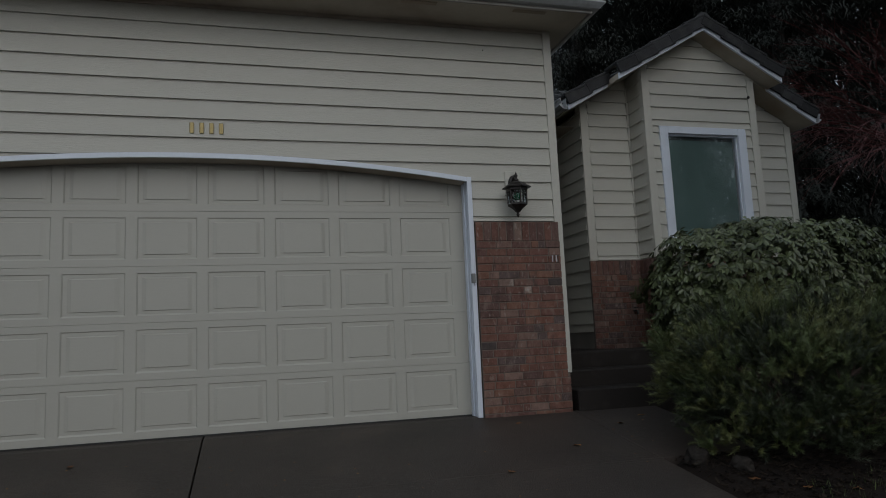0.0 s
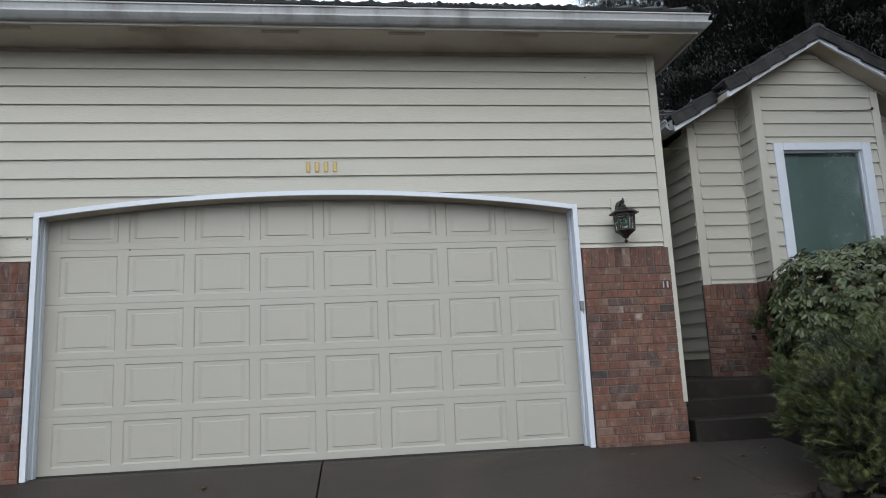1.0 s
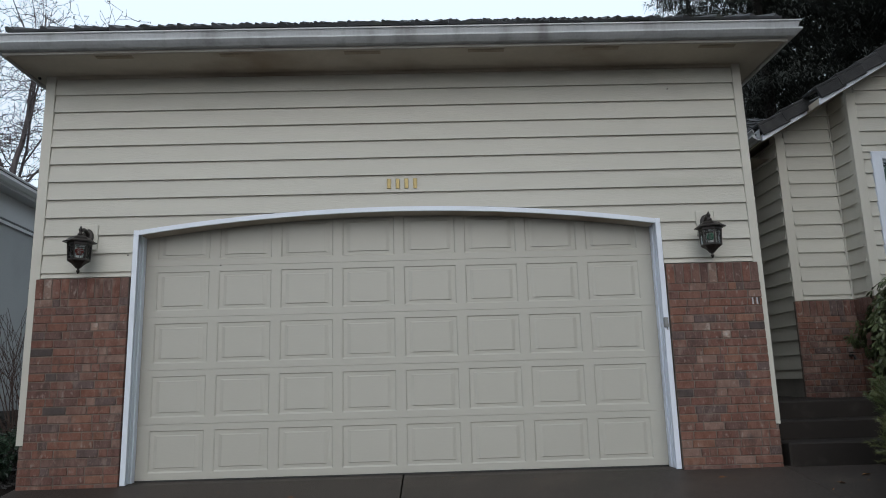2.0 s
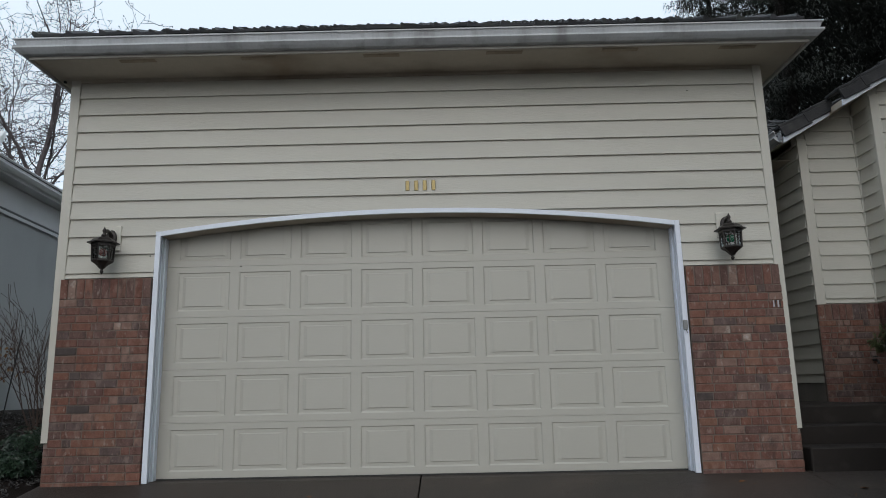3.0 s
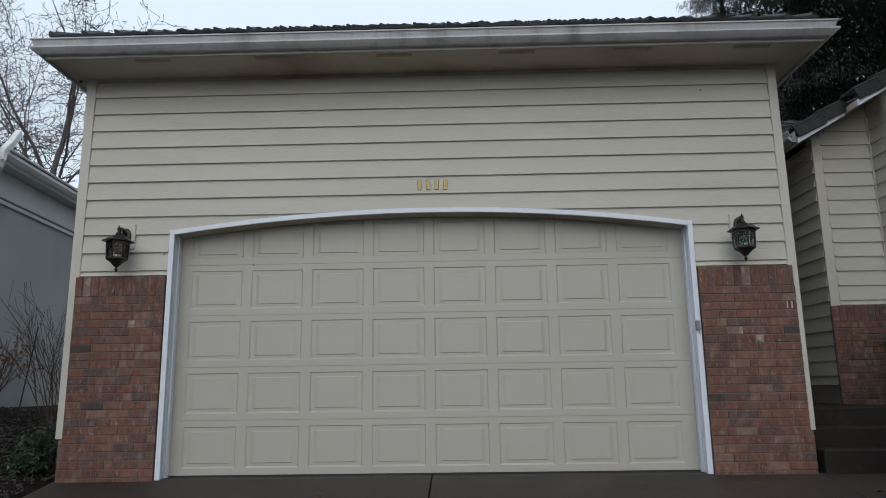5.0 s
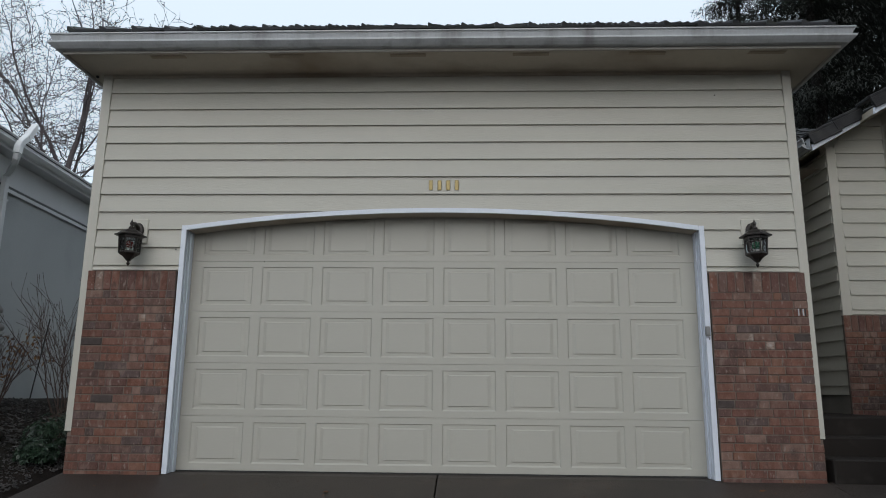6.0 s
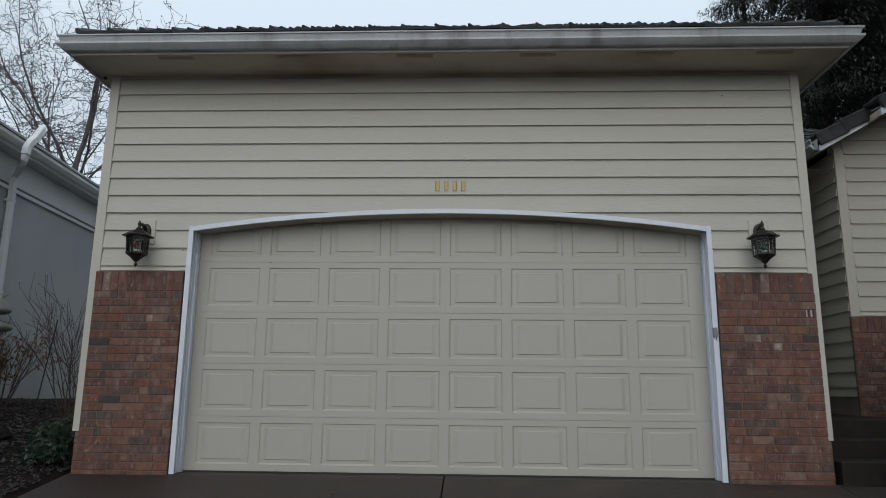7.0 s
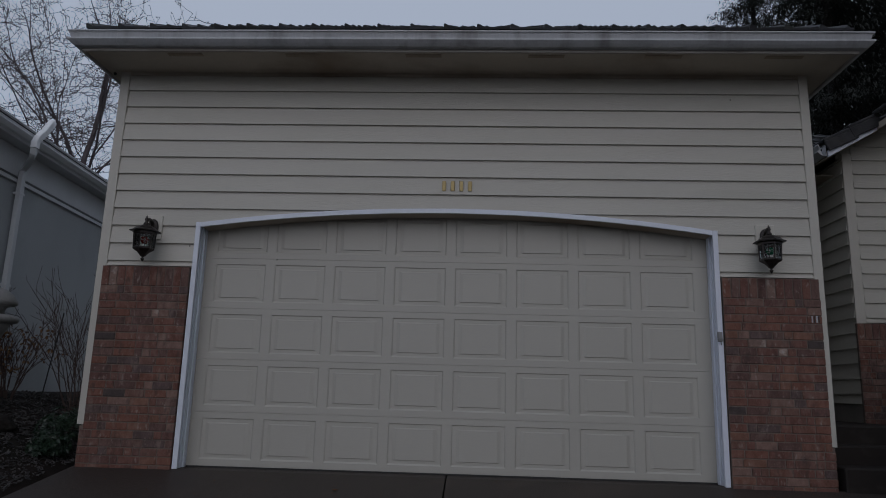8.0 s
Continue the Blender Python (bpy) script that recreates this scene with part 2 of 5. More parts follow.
def tube(bm, pts, radii, seg=6):
    """A tube of changing radius along points."""
    pts = [Vector(p) for p in pts]
    rings = []
    for i, p in enumerate(pts):
        d = (pts[min(i + 1, len(pts) - 1)] - pts[max(i - 1, 0)]).normalized()
        u = d.cross(Vector((0.31, 0.83, 0.46))).normalized()
        w = d.cross(u)
        r = radii[i] if isinstance(radii, (list, tuple)) else radii
        rings.append([bm.verts.new(p + r * (math.cos(2 * math.pi * k / seg) * u + math.sin(2 * math.pi * k / seg) * w)) for k in range(seg)])
    for a, b in zip(rings, rings[1:]):
        for k in range(seg):
            j = (k + 1) % seg
            bm.faces.new((a[k], a[j], b[j], b[k]))
    bm.faces.new(rings[0][::-1])
    bm.faces.new(rings[-1])
    return bm


def strips(bm, xs, lower, upper, profile_low, profile_up):
    """A slab along x whose foot and head follow lower(x) and upper(x). profile_*: (front y, back y) at foot and head."""
    run = []

    def close():
        if len(run) > 1:
            for a, b in zip(run, run[1:]):
                for i in range(4):
                    j = (i + 1) % 4
                    bm.faces.new((a[i], b[i], b[j], a[j]))
            bm.faces.new(run[0])
            bm.faces.new(run[-1][::-1])
        run.clear()

    for x in xs:
        lo, hi = lower(x), upper(x)
        if hi - lo < 0.004:
            close()
            continue
        run.append([bm.verts.new((x, y, z)) for y, z in ((profile_low(lo), lo), (profile_up(hi), hi), (profile_low(None), hi), (profile_low(None), lo))])
    close()
    return bm


def lap_board(bm, x0, x1, z0, z1, lower=None, upper=None, step=0.06, lip=0.025, back=0.012, notch=None):
    """One lap-siding board: its foot stands out by lip, its head lies back. The board's own plane is y = 0, front towards -y."""
    n = max(1, round((x1 - x0) / step)) if (lower or upper) else 1
    xs = [x0 + (x1 - x0) * i / n for i in range(n + 1)]
    if notch:
        xs = sorted(xs + [s * (notch + d) for s in (-1, 1) for d in (-0.0005, 0.0005)])
    slope = lambda z: -lip + (lip - 0.003) * (z - z0) / (z1 - z0)
    lo = (lambda x: max(z0, lower(x))) if lower else (lambda x: z0)
    hi = (lambda x: min(z1, upper(x))) if upper else (lambda x: z1)
    return strips(bm, xs, lo, hi, lambda z: back if z is None else slope(z), lambda z: slope(z))


LAP = 0.1763
LAP_ZERO = 3.664 - 30 * LAP


def side_boards(parent, x0, x1, zlo, zhi, m=None, lower=None, upper=None, name="siding_board", notch=None):
    """Lap boards on the house's common course lines, each an object of its own."""
    k = math.floor((zlo - LAP_ZERO) / LAP)
    while LAP_ZERO + k * LAP < zhi:
        a, b = max(zlo, LAP_ZERO + k * LAP), min(zhi, LAP_ZERO + (k + 1) * LAP)
        if b - a > 0.012:
            bm = lap_board(bmesh.new(), x0, x1, a, b, lower, upper, notch=notch)
            if bm.verts:
                if m is not None:
                    bm.transform(m)
                part(name, bm, M_SIDING, parent)
            else:
                bm.free()
        k += 1


def structure(name, bm, material, label, category):
    return tagged(part(name, bm, material), label, category, kind="structure")


# ---- ground, driveway, steps ----
SLOPE = 0.15
DRIVE_L, DRIVE_R = -3.42, 3.43


def drive_z(y):
    return SLOPE * max(-8.5, min(0.0, y)) - 0.018


def smooth(a, b, v):
    s = max(0.0, min(1.0, (v - a) / (b - a)))
    return s * s * (3 - 2 * s)


def ground_z(x, y):
    z = drive_z(y)
    left = smooth(-3.45, -5.3, x)
    z += left * (0.62 - 0.55 * smooth(-0.5, -6, y) - 0.0) + 0.02 * math.sin(3 * x + y) * smooth(-3.4, -4.2, x)
    right = smooth(3.6, 5.2, x)
    z += right * (0.10 + 0.35 * smooth(-1.2, 1.2, y)) * (1 - 0.6 * smooth(-2.0, -5.0, y))
    if -3.5 < x < 3.44 and y > -11:
        z -= 0.09
    if 3.3 < x < 4.45 and y > -1.55:
        z = min(z, drive_z(y) - 0.09)
    return z


def axis_steps(fine0, fine1, step, far):
    v = [fine0 + step * i for i in range(int((fine1 - fine0) / step) + 1)]
    out, d = [], step
    while fine1 + sum(out) < far:
        d *= 1.5
        out.append(d)
    hi = [fine1 + sum(out[:i + 1]) for i in range(len(out))]
    lo = [fine0 - sum(out[:i + 1]) for i in range(len(out))]
    return lo[::-1] + v + hi


gx, gy = axis_steps(-9, 11, 0.2, 600), axis_steps(-10, 9, 0.2, 600)
bm = bmesh.new()
grid = [[bm.verts.new((x, y, ground_z(x, y) + (0.012 * noise.noise((x * 3, y * 3, 0)) if abs(x) < 12 else 0))) for y in gy] for x in gx]
for i in range(len(gx) - 1):
    for j in range(len(gy) - 1):
        bm.faces.new((grid[i][j], grid[i + 1][j], grid[i + 1][j + 1], grid[i][j + 1]))
structure("ground", bm, M_GROUND, "dark bark mulch and bare soil round the houses", "ground")


def slab(name, x0, x1, y0, y1, parent, z=drive_z, depth=0.14, mat=None):
    """A cast slab that lies on the slope, with eased edges."""
    bm = bmesh.new()
    e = 0.004
    ys = [y0] + ([0.0] if y0 < -0.01 and y1 > 0.01 else []) + [y1]
    rows = []
    for n, y in enumerate(ys):
        inner = y + e if n == 0 else y - e if n == len(ys) - 1 else y
        rows.append([bm.verts.new(p) for p in ((x0, y, z(y) - depth), (x0, y, z(y) - e), (x0 + e, inner, z(y)), (x1 - e, inner, z(y)), (x1, y, z(y) - e), (x1, y, z(y) - depth))])
    for a, b in zip(rows, rows[1:]):
        for i in range(6):
            j = (i + 1) % 6
            bm.faces.new((a[i], a[j], b[j], b[i]))
    bm.faces.new(rows[0])
    bm.faces.new(rows[-1][::-1])
    bmesh.ops.recalc_face_normals(bm, faces=bm.faces)
    return part(name, bm, mat or M_DRIVE, parent)


drive = thing("driveway", "damp dark exposed-aggregate concrete driveway sloping from the garage", "driveway", kind="structure")
J = 0.006
for xa, xb in ((DRIVE_L, -J), (J, DRIVE_R)):
    for ya, yb in ((-1.50 + 0.002, 0.40), (-4.6 + J, -1.50 - 0.002), (-8.4, -4.6 - J)):
        slab("slab", xa, xb, ya, yb, drive)
path = thing("walkway", "damp concrete walkway leading to the steps", "walkway", kind="structure")
slab("slab", DRIVE_R + 0.002, 4.30, -1.50, 0.0, path)
street = structure("road", boxed(-60, 60, -16, -8.45, -1.6, -1.262), M_DRIVE, "dark asphalt street at the foot of the driveway", "road")

steps = thing("front_steps", "three dark damp concrete steps beside the brick pier", "steps", kind="structure")
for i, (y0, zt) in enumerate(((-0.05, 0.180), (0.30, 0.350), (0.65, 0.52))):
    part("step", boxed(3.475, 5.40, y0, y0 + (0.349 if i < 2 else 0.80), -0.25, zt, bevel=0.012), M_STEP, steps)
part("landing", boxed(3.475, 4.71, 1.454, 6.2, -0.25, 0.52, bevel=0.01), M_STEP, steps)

# ---- garage: walls ----
ARCH_RISE, ARCH_SPRING, OPEN = 0.174, 2.246, 2.45


def arch(x, lift=0.0):
    """Height of the arched head over the garage opening."""
    r = (OPEN * OPEN + ARCH_RISE * ARCH_RISE) / (2 * ARCH_RISE)
    return ARCH_SPRING + math.sqrt(max(0, r * r - x * x)) - (r - ARCH_RISE) + lift


SOFFIT_Z = 3.858
garage = thing("wall_garage_front", "beige lap-sided garage front over an arched door", "wall", kind="structure")
bm = bmesh.new()
box(bm, -3.41, -2.498, 0.014, 0.26, 0.352, SOFFIT_Z)
box(bm, 2.498, 3.41, 0.014, 0.26, 0.352, SOFFIT_Z)
strips(bm, [-2.498 + 4.996 * i / 48 for i in range(49)], lambda x: arch(x, 0.045), lambda x: SOFFIT_Z, lambda z: 0.26 if z is None else 0.014, lambda z: 0.014)
part("sheathing", bm, M_SIDING, garage)
side_boards(garage, -3.334, 3.346, 1.853, SOFFIT_Z, None, lambda x: arch(x, 0.046) if abs(x) < 2.498 else 0, notch=2.498)
for s in (-1, 1):
    bm = bmesh.new()
    a, b = (3.347, 3.432) if s > 0 else (-3.428, -3.335)
    box(bm, a, b, -0.029, 0.0, 0.352, SOFFIT_Z - 0.001, bevel=0.003)
    part("corner_board", bm, M_CORNER, garage)
    a, b = sorted((s * 3.4135, s * 3.4275))
    part("corner_board", boxed(a, b, 0.001, 0.10, 0.352, SOFFIT_Z - 0.001, bevel=0.003), M_CORNER, garage)
for s, nm in ((-1, "wall_garage_west"), (1, "wall_garage_east")):
    a, b = sorted((s * 3.28, s * 3.412))
    w = structure(nm, boxed(a, b, 0.262, 6.6, -0.3, SOFFIT_Z), M_SIDING, "beige side wall of the garage", "wall")
    rot = Matrix.Translation((s * 3.413, 0, 0)) @ Matrix.Rotation(s * math.pi / 2, 4, "Z")
    side_boards(w, *((0.102, 6.6) if s > 0 else (-6.6, -0.102)), 0.36, SOFFIT_Z, rot)
structure("wall_garage_north", boxed(-3.41, 3.41, 6.602, 6.75, -0.3, SOFFIT_Z), M_SIDING, "beige rear wall of the garage", "wall")
for a, b in ((-3.36, -2.50), (2.50, 3.38)):
    structure("foundation", boxed(a, b, 0.012, 0.26, -0.3, 0.351), M_FOUND, "grey concrete footing behind the brick pier", "foundation")
structure("foundation", boxed(3.413, 3.436, 0.11, 6.5, -0.3, 0.352), M_FOUND, "grey concrete foundation of the garage", "foundation")
structure("foundation", boxed(-3.436, -3.413, 0.11, 6.5, -0.3, 0.352), M_FOUND, "grey concrete foundation of the garage", "foundation")

# door surround: face trim, jambs, stops, arched head
frame_set = thing("door_frame", "bluish-white painted trim round the arched garage opening", "door frame", kind="structure")
for s in (-1, 1):
    for nm, xa, xb, ya, yb in (("casing", 2.448, 2.496, -0.026, 0.0), ("jamb", 2.474, 2.497, 0.001, 0.24), ("stop", 2.464, 2.4735, 0.070, 0.128), ("stop", 2.453, 2.4735, 0.1285, 0.194)):
        a, b = sorted((s * xa, s * xb))
        part(nm, boxed(a, b, ya, yb, drive_z(0) + 0.002, ARCH_SPRING + (0.045 if nm == "casing" else 0.02), bevel=0.002), M_TRIM, frame_set)
arc_xs = [-2.447 + 4.894 * i / 60 for i in range(61)]
part("head_casing", strips(bmesh.new(), arc_xs, lambda x: arch(x), lambda x: arch(x, 0.044), lambda z: 0.0 if z is None else -0.026, lambda z: -0.026), M_TRIM, frame_set)
part("head_soffit", strips(bmesh.new(), arc_xs, lambda x: arch(x, 0.004), lambda x: arch(x, 0.03), lambda z: 0.194 if z is None else 0.001, lambda z: 0.001), M_SOFFIT, frame_set)

# ---- garage door ----
door = thing("garage_door", "closed cream sectional garage door with forty raised panels", "garage door", (0, 0.20, 0))
P_X0, P_PITCH, P_W, P_H, SEC = -2.346, 0.5945, 0.505, 0.376, 0.4955
D_L, D_R = -2.475, 2.475


def panel_mesh():
    """Embossed panel: a sunk groove round a raised field."""
    bm = bmesh.new()
    rings = []
    # inset at the sides, the foot and the head, and the depth: a crisp step in, a flat bed, a step out to the field
    for ix, iz, it, deep in ((0, 0, 0, 0), (0.012, 0.0150, 0.0060, 0.0092), (0.046, 0.0430, 0.040, 0.0092), (0.078, 0.0480, 0.050, 0.0008)):
        rings.append([bm.verts.new((x, deep, z)) for x, z in ((ix, iz), (P_W - ix, iz), (P_W - ix, P_H - it), (ix, P_H - it))])
    for a, b in zip(rings, rings[1:]):
        for i in range(4):
            j = (i + 1) % 4
            bm.faces.new((a[i], a[j], b[j], b[i]))
    bm.faces.new(rings[-1])
    return mesh_of("panel", bm, M_DOOR)


panel_data = panel_mesh()
for k in range(5):
    zs, ze = max(-0.004, k * SEC - 0.002), (k + 1) * SEC - 0.0046
    pz = k * SEC + 0.058
    bm = bmesh.new()
    cols = [D_L] + [P_X0 + i * P_PITCH + d for i in range(8) for d in (0, P_W)] + [D_R]

    def quad(x0, x1, z0, z1, bm=bm):
        bm.faces.new([bm.verts.new((x, 0, z)) for x, z in ((x0, z0), (x1, z0), (x1, z1), (x0, z1))])
    quad(D_L, D_R, zs, pz)
    quad(D_L, D_R, pz + P_H, ze)
    for i in range(0, len(cols), 2):
        quad(cols[i], cols[i + 1], pz, pz + P_H)
    box(bm, D_L, D_R, 0.017, 0.05, zs, ze)
    for z in (zs, ze):
        bm.faces.new([bm.verts.new(c) for c in ((D_L, 0, z), (D_R, 0, z), (D_R, 0.016, z), (D_L, 0.016, z))])
    sec = part("section", bm, M_DOOR, door)
    for i in range(8):
        p = new("panel", panel_data)
        p.parent = sec
        p.location = (P_X0 + i * P_PITCH, 0, pz)
part("bottom_seal", boxed(D_L, D_R, 0.005, 0.045, -0.017, -0.0045), M_SEAL, door, "black rubber bottom seal")

# ---- garage: eaves, gutter, roof ----
EX, EY, EC = 3.602, -0.50, 0.050
eave = thing("garage_eave", "beige boxed eave with weathered fascia under the garage roof", "eave", kind="structure")
part("soffit", boxed(EC - EX, EC + EX, EY + 0.001, 0.26, SOFFIT_Z, SOFFIT_Z + 0.02), M_SOFFIT, eave)
for s in (-1, 1):
    a, b = sorted((s * 3.28, EC + s * (EX - 0.001)))
    part("soffit", boxed(a, b, 0.262, 6.9, SOFFIT_Z, SOFFIT_Z + 0.02), M_SOFFIT, eave)
    a, b = sorted((EC + s * EX, EC + s * (EX + 0.021)))
    part("fascia", boxed(a, b, EY + 0.002, 6.9, 3.840, 4.02, bevel=0.003), M_FASCIA, eave)
part("fascia", boxed(EC - EX - 0.021, EC + EX + 0.021, EY - 0.021, EY, 3.840, 4.02, bevel=0.003), M_FASCIA, eave)
part("frieze", boxed(-3.333, 3.345, -0.03, -0.004, SOFFIT_Z - 0.03, SOFFIT_Z - 0.001), M_SOFFIT, eave)


for vx in (-2.60, -1.453, -0.298, 0.860, 1.945, 3.05):
    bm = bmesh.new()
    box(bm, vx - 0.17, vx + 0.17, -0.445, -0.385, SOFFIT_Z - 0.004, SOFFIT_Z - 0.001)
    for i in range(9):
        box(bm, vx - 0.16 + i * 0.0375, vx - 0.14 + i * 0.0375, -0.437, -0.393, SOFFIT_Z - 0.007, SOFFIT_Z - 0.0041)
    part("vent", bm, M_VENT, eave, "brown stained soffit vent")


GUTTER = [(0, 0.165), (0, 0.024), (-0.050, 0.028), (-0.078, 0.050), (-0.096, 0.068), (-0.100, 0.072),
          (-0.100, 0.088), (-0.070, 0.094), (-0.088, 0.150), (-0.100, 0.153), (-0.100, 0.165), (-0.082, 0.165), (-0.064, 0.092), (-0.046, 0.040), (-0.005, 0.030), (-0.005, 0.165)]


def gutter_bm(length, mitre0=0.0, mitre1=0.0):
    """Ogee gutter along x from 0, its back at y = 0, open at the top; an end with mitre 1 runs out at 45 degrees."""
    bm = bmesh.new()
    a = [bm.verts.new((y * mitre0, y, z)) for y, z in GUTTER]
    b = [bm.verts.new((length - y * mitre1, y, z)) for y, z in GUTTER]
    n = len(GUTTER)
    for i in range(n):
        j = (i + 1) % n
        bm.faces.new((a[i], a[j], b[j], b[i]))
    for side in (a, b):
        bm.faces.new(side)
    return bm


GUT_Z = 3.843
gut = thing("garage_gutter", "weathered white metal gutter round the garage eave", "gutter")
bm = gutter_bm(2 * EX + 0.044, 1, 1)
bm.transform(Matrix.Translation((EC - EX - 0.022, EY - 0.022, GUT_Z)))
part("front_trough", bm, M_GUTTER, gut)
for s in (-1, 1):
    bm = gutter_bm(7.4, 1 if s > 0 else 0, 0 if s > 0 else 1)
    if s > 0:
        bm.transform(Matrix.Translation((EC + EX + 0.022, EY - 0.0215, GUT_Z)) @ Matrix.Rotation(math.pi / 2, 4, "Z"))
    else:
        bm.transform(Matrix.Translation((EC - EX - 0.022, EY + 7.4 - 0.0215, GUT_Z)) @ Matrix.Rotation(-math.pi / 2, 4, "Z"))
    part("side_trough", bm, M_GUTTER, gut)
for gx0 in (-3.2, 1.62, 3.2):
    bm = gutter_bm(0.010)
    bm.transform(Matrix.Translation((gx0, EY - 0.0235, GUT_Z - 0.0015)) @ Matrix.Diagonal((1, 1.015, 1.01, 1)))
    part("joint_strip", bm, M_GUTTER, gut)


def tile_bm(bm, m, w, d, th=0.022, rib=0.030):
    """A concrete roof tile, flat with a raised rib on one side; x across, y up the slope, its head sunk under the next course."""
    r = min(0.040, w * 0.5)
    prof = [(0, 0), (w, 0), (w, th), (r + 0.030, th), (r, th + rib * 0.55), (r - 0.016, th + rib * 0.9), (0.008, th + rib), (0, th + rib * 0.7)]
    a = [bm.verts.new(m @ Vector((x, 0, z + 0.016))) for x, z in prof]
    b = [bm.verts.new(m @ Vector((x, d, z * 0.9 - 0.016))) for x, z in prof]
    n = len(prof)
    for i in range(n):
        j = (i + 1) % n
        bm.faces.new((a[i], a[j], b[j], b[i]))
    bm.faces.new(a)
    bm.faces.new(b[::-1])


TILE_W, TILE_D = 0.31, 0.36


def slope_tiles(origin, across, up, span, rows, left, right, first=0, w=TILE_W, phase=0.0):
    """Tiles over one roof slope, joined; left(v) and right(v) bound row v metres up the slope."""
    bm = bmesh.new()
    across, up = Vector(across).normalized(), Vector(up).normalized()
    nrm = across.cross(up)
    base = Matrix((across, up, nrm)).transposed().to_4x4()
    rng = random.Random(5)
    for r in range(first, rows):
        v = r * TILE_D
        lo, hi = left(v + TILE_D), right(v + TILE_D)
        x = math.floor((lo - phase) / w) * w + phase
        while x < hi:
            a, b = max(x, lo), min(x + w, hi)
            if b - a > 0.09:
                m = Matrix.Translation(Vector(origin) + across * a + up * v + nrm * (0.018 + rng.uniform(0, 0.006))) @ base @ Matrix.Rotation(rng.uniform(-0.012, 0.012), 4, "Y")
                tile_bm(bm, m, b - a - 0.006, TILE_D + 0.06)
            x += w
    return bm


PITCH = 0.555
RE = EX + 0.05
RY0, RY1 = EY - 0.05, 7.0
roof_z = 4.006
ridge_z = roof_z + PITCH * RE
roof = thing("garage_roof", "hipped garage roof of dark flat concrete tiles", "roof", kind="structure")
bm = bmesh.new()
c = [bm.verts.new(p) for p in ((EC - RE, RY0, roof_z), (EC + RE, RY0, roof_z), (EC + RE, RY1, roof_z), (EC - RE, RY1, roof_z), (EC, RY0 + RE, ridge_z), (EC, RY1 - RE + 0.2, ridge_z))]
for q in ((0, 1, 4), (1, 2, 5, 4), (2, 3, 5), (3, 0, 4, 5), (3, 2, 1, 0)):
    bm.faces.new([c[i] for i in q])
part("deck", bm, M_FASCIA, roof)
k = math.sqrt(1 + PITCH * PITCH)
rows = int(RE * k / TILE_D)
t_front = mesh_of("tile", (lambda b: (tile_bm(b, Matrix.Identity(4), TILE_W - 0.006, TILE_D + 0.06), b)[1])(bmesh.new()), M_TILE)
rng = random.Random(3)
n_front = int(2 * RE / TILE_W)
for i in range(n_front):
    o = new("tile", t_front)
    o.parent = roof
    o.matrix_basis = Matrix.Translation((EC - n_front * TILE_W / 2 + i * TILE_W, RY0 - 0.025, roof_z + 0.016 + rng.uniform(0, 0.005))) @ Matrix.Rotation(math.atan(PITCH), 4, "X") @ Matrix.Rotation(rng.uniform(-0.02, 0.02), 4, "Y")
ob = part("tile_field", slope_tiles((EC, RY0, roof_z), (1, 0, 0), (0, 1, PITCH), 0, rows, lambda v: -RE + v / k, lambda v: RE - v / k, 1, phase=-n_front * TILE_W / 2), M_TILES, roof)
tagged(ob, kind="stuff")
depth = RY1 - RY0
for s in (-1, 1):
    org = (EC + RE, RY0, roof_z) if s > 0 else (EC - RE, RY1, roof_z)
    ob = part("tile_field", slope_tiles(org, (0, s, 0), (-s, 0, PITCH), 0, rows, lambda v: v / k, lambda v: depth - v / k), M_TILES, roof)
    tagged(ob, kind="stuff")
    foot, head = Vector((EC + s * (RE - 0.02), RY0 + 0.02, roof_z)), Vector((EC, RY0 + RE, ridge_z))
    run = (head - foot)
    along = run.normalized()
    flat = Vector((along.y, -along.x, 0)).normalized()
    rise = flat.cross(along)
    if rise.z < 0:
        rise.negate()
    for i in range(18):
        org = foot + run * ((i + 0.35) / 18)
        bm = bmesh.new()
        rings = []
        for d, up, w in ((-0.03, 0.052, 0.150), (0.335, 0.010, 0.125)):
            rings.append([bm.verts.new(org + along * d + flat * fx * w + rise * (up * fz + 0.012)) for fx, fz in ((-1, 0.1), (-0.85, 0.97), (0, 1), (0.85, 0.97), (1, 0.1), (0.95, -0.2), (0, 0.6), (-0.95, -0.2))])
        for k2 in range(8):
            bm.faces.new((rings[0][k2], rings[0][(k2 + 1) % 8], rings[1][(k2 + 1) % 8], rings[1][k2]))
        bm.faces.new(rings[0])
        bm.faces.new(rings[1][::-1])
        bmesh.ops.recalc_face_normals(bm, faces=bm.faces)
        part("hip_tile", bm, M_HIP, roof)


# ---- brickwork ----
BRICK_H, COURSE, SOLDIER, JOINT = 0.0655, 0.0748, 0.195, 0.0085
brick_cache = {}


def brick_data(length, height, mat):
    key = (round(length, 3), round(height, 3), mat.name)
    if key not in brick_cache:
        rng2 = random.Random(hash(key[:2]) % 1000)
        bm = boxed(0, key[0], 0, 0.05, 0, key[1], bevel=0.004)
        for v in bm.verts:
            v.co += Vector([rng2.uniform(-0.0012, 0.0012) for _ in range(3)])
        brick_cache[key] = mesh_of("brick", bm, mat)
    return brick_cache[key]


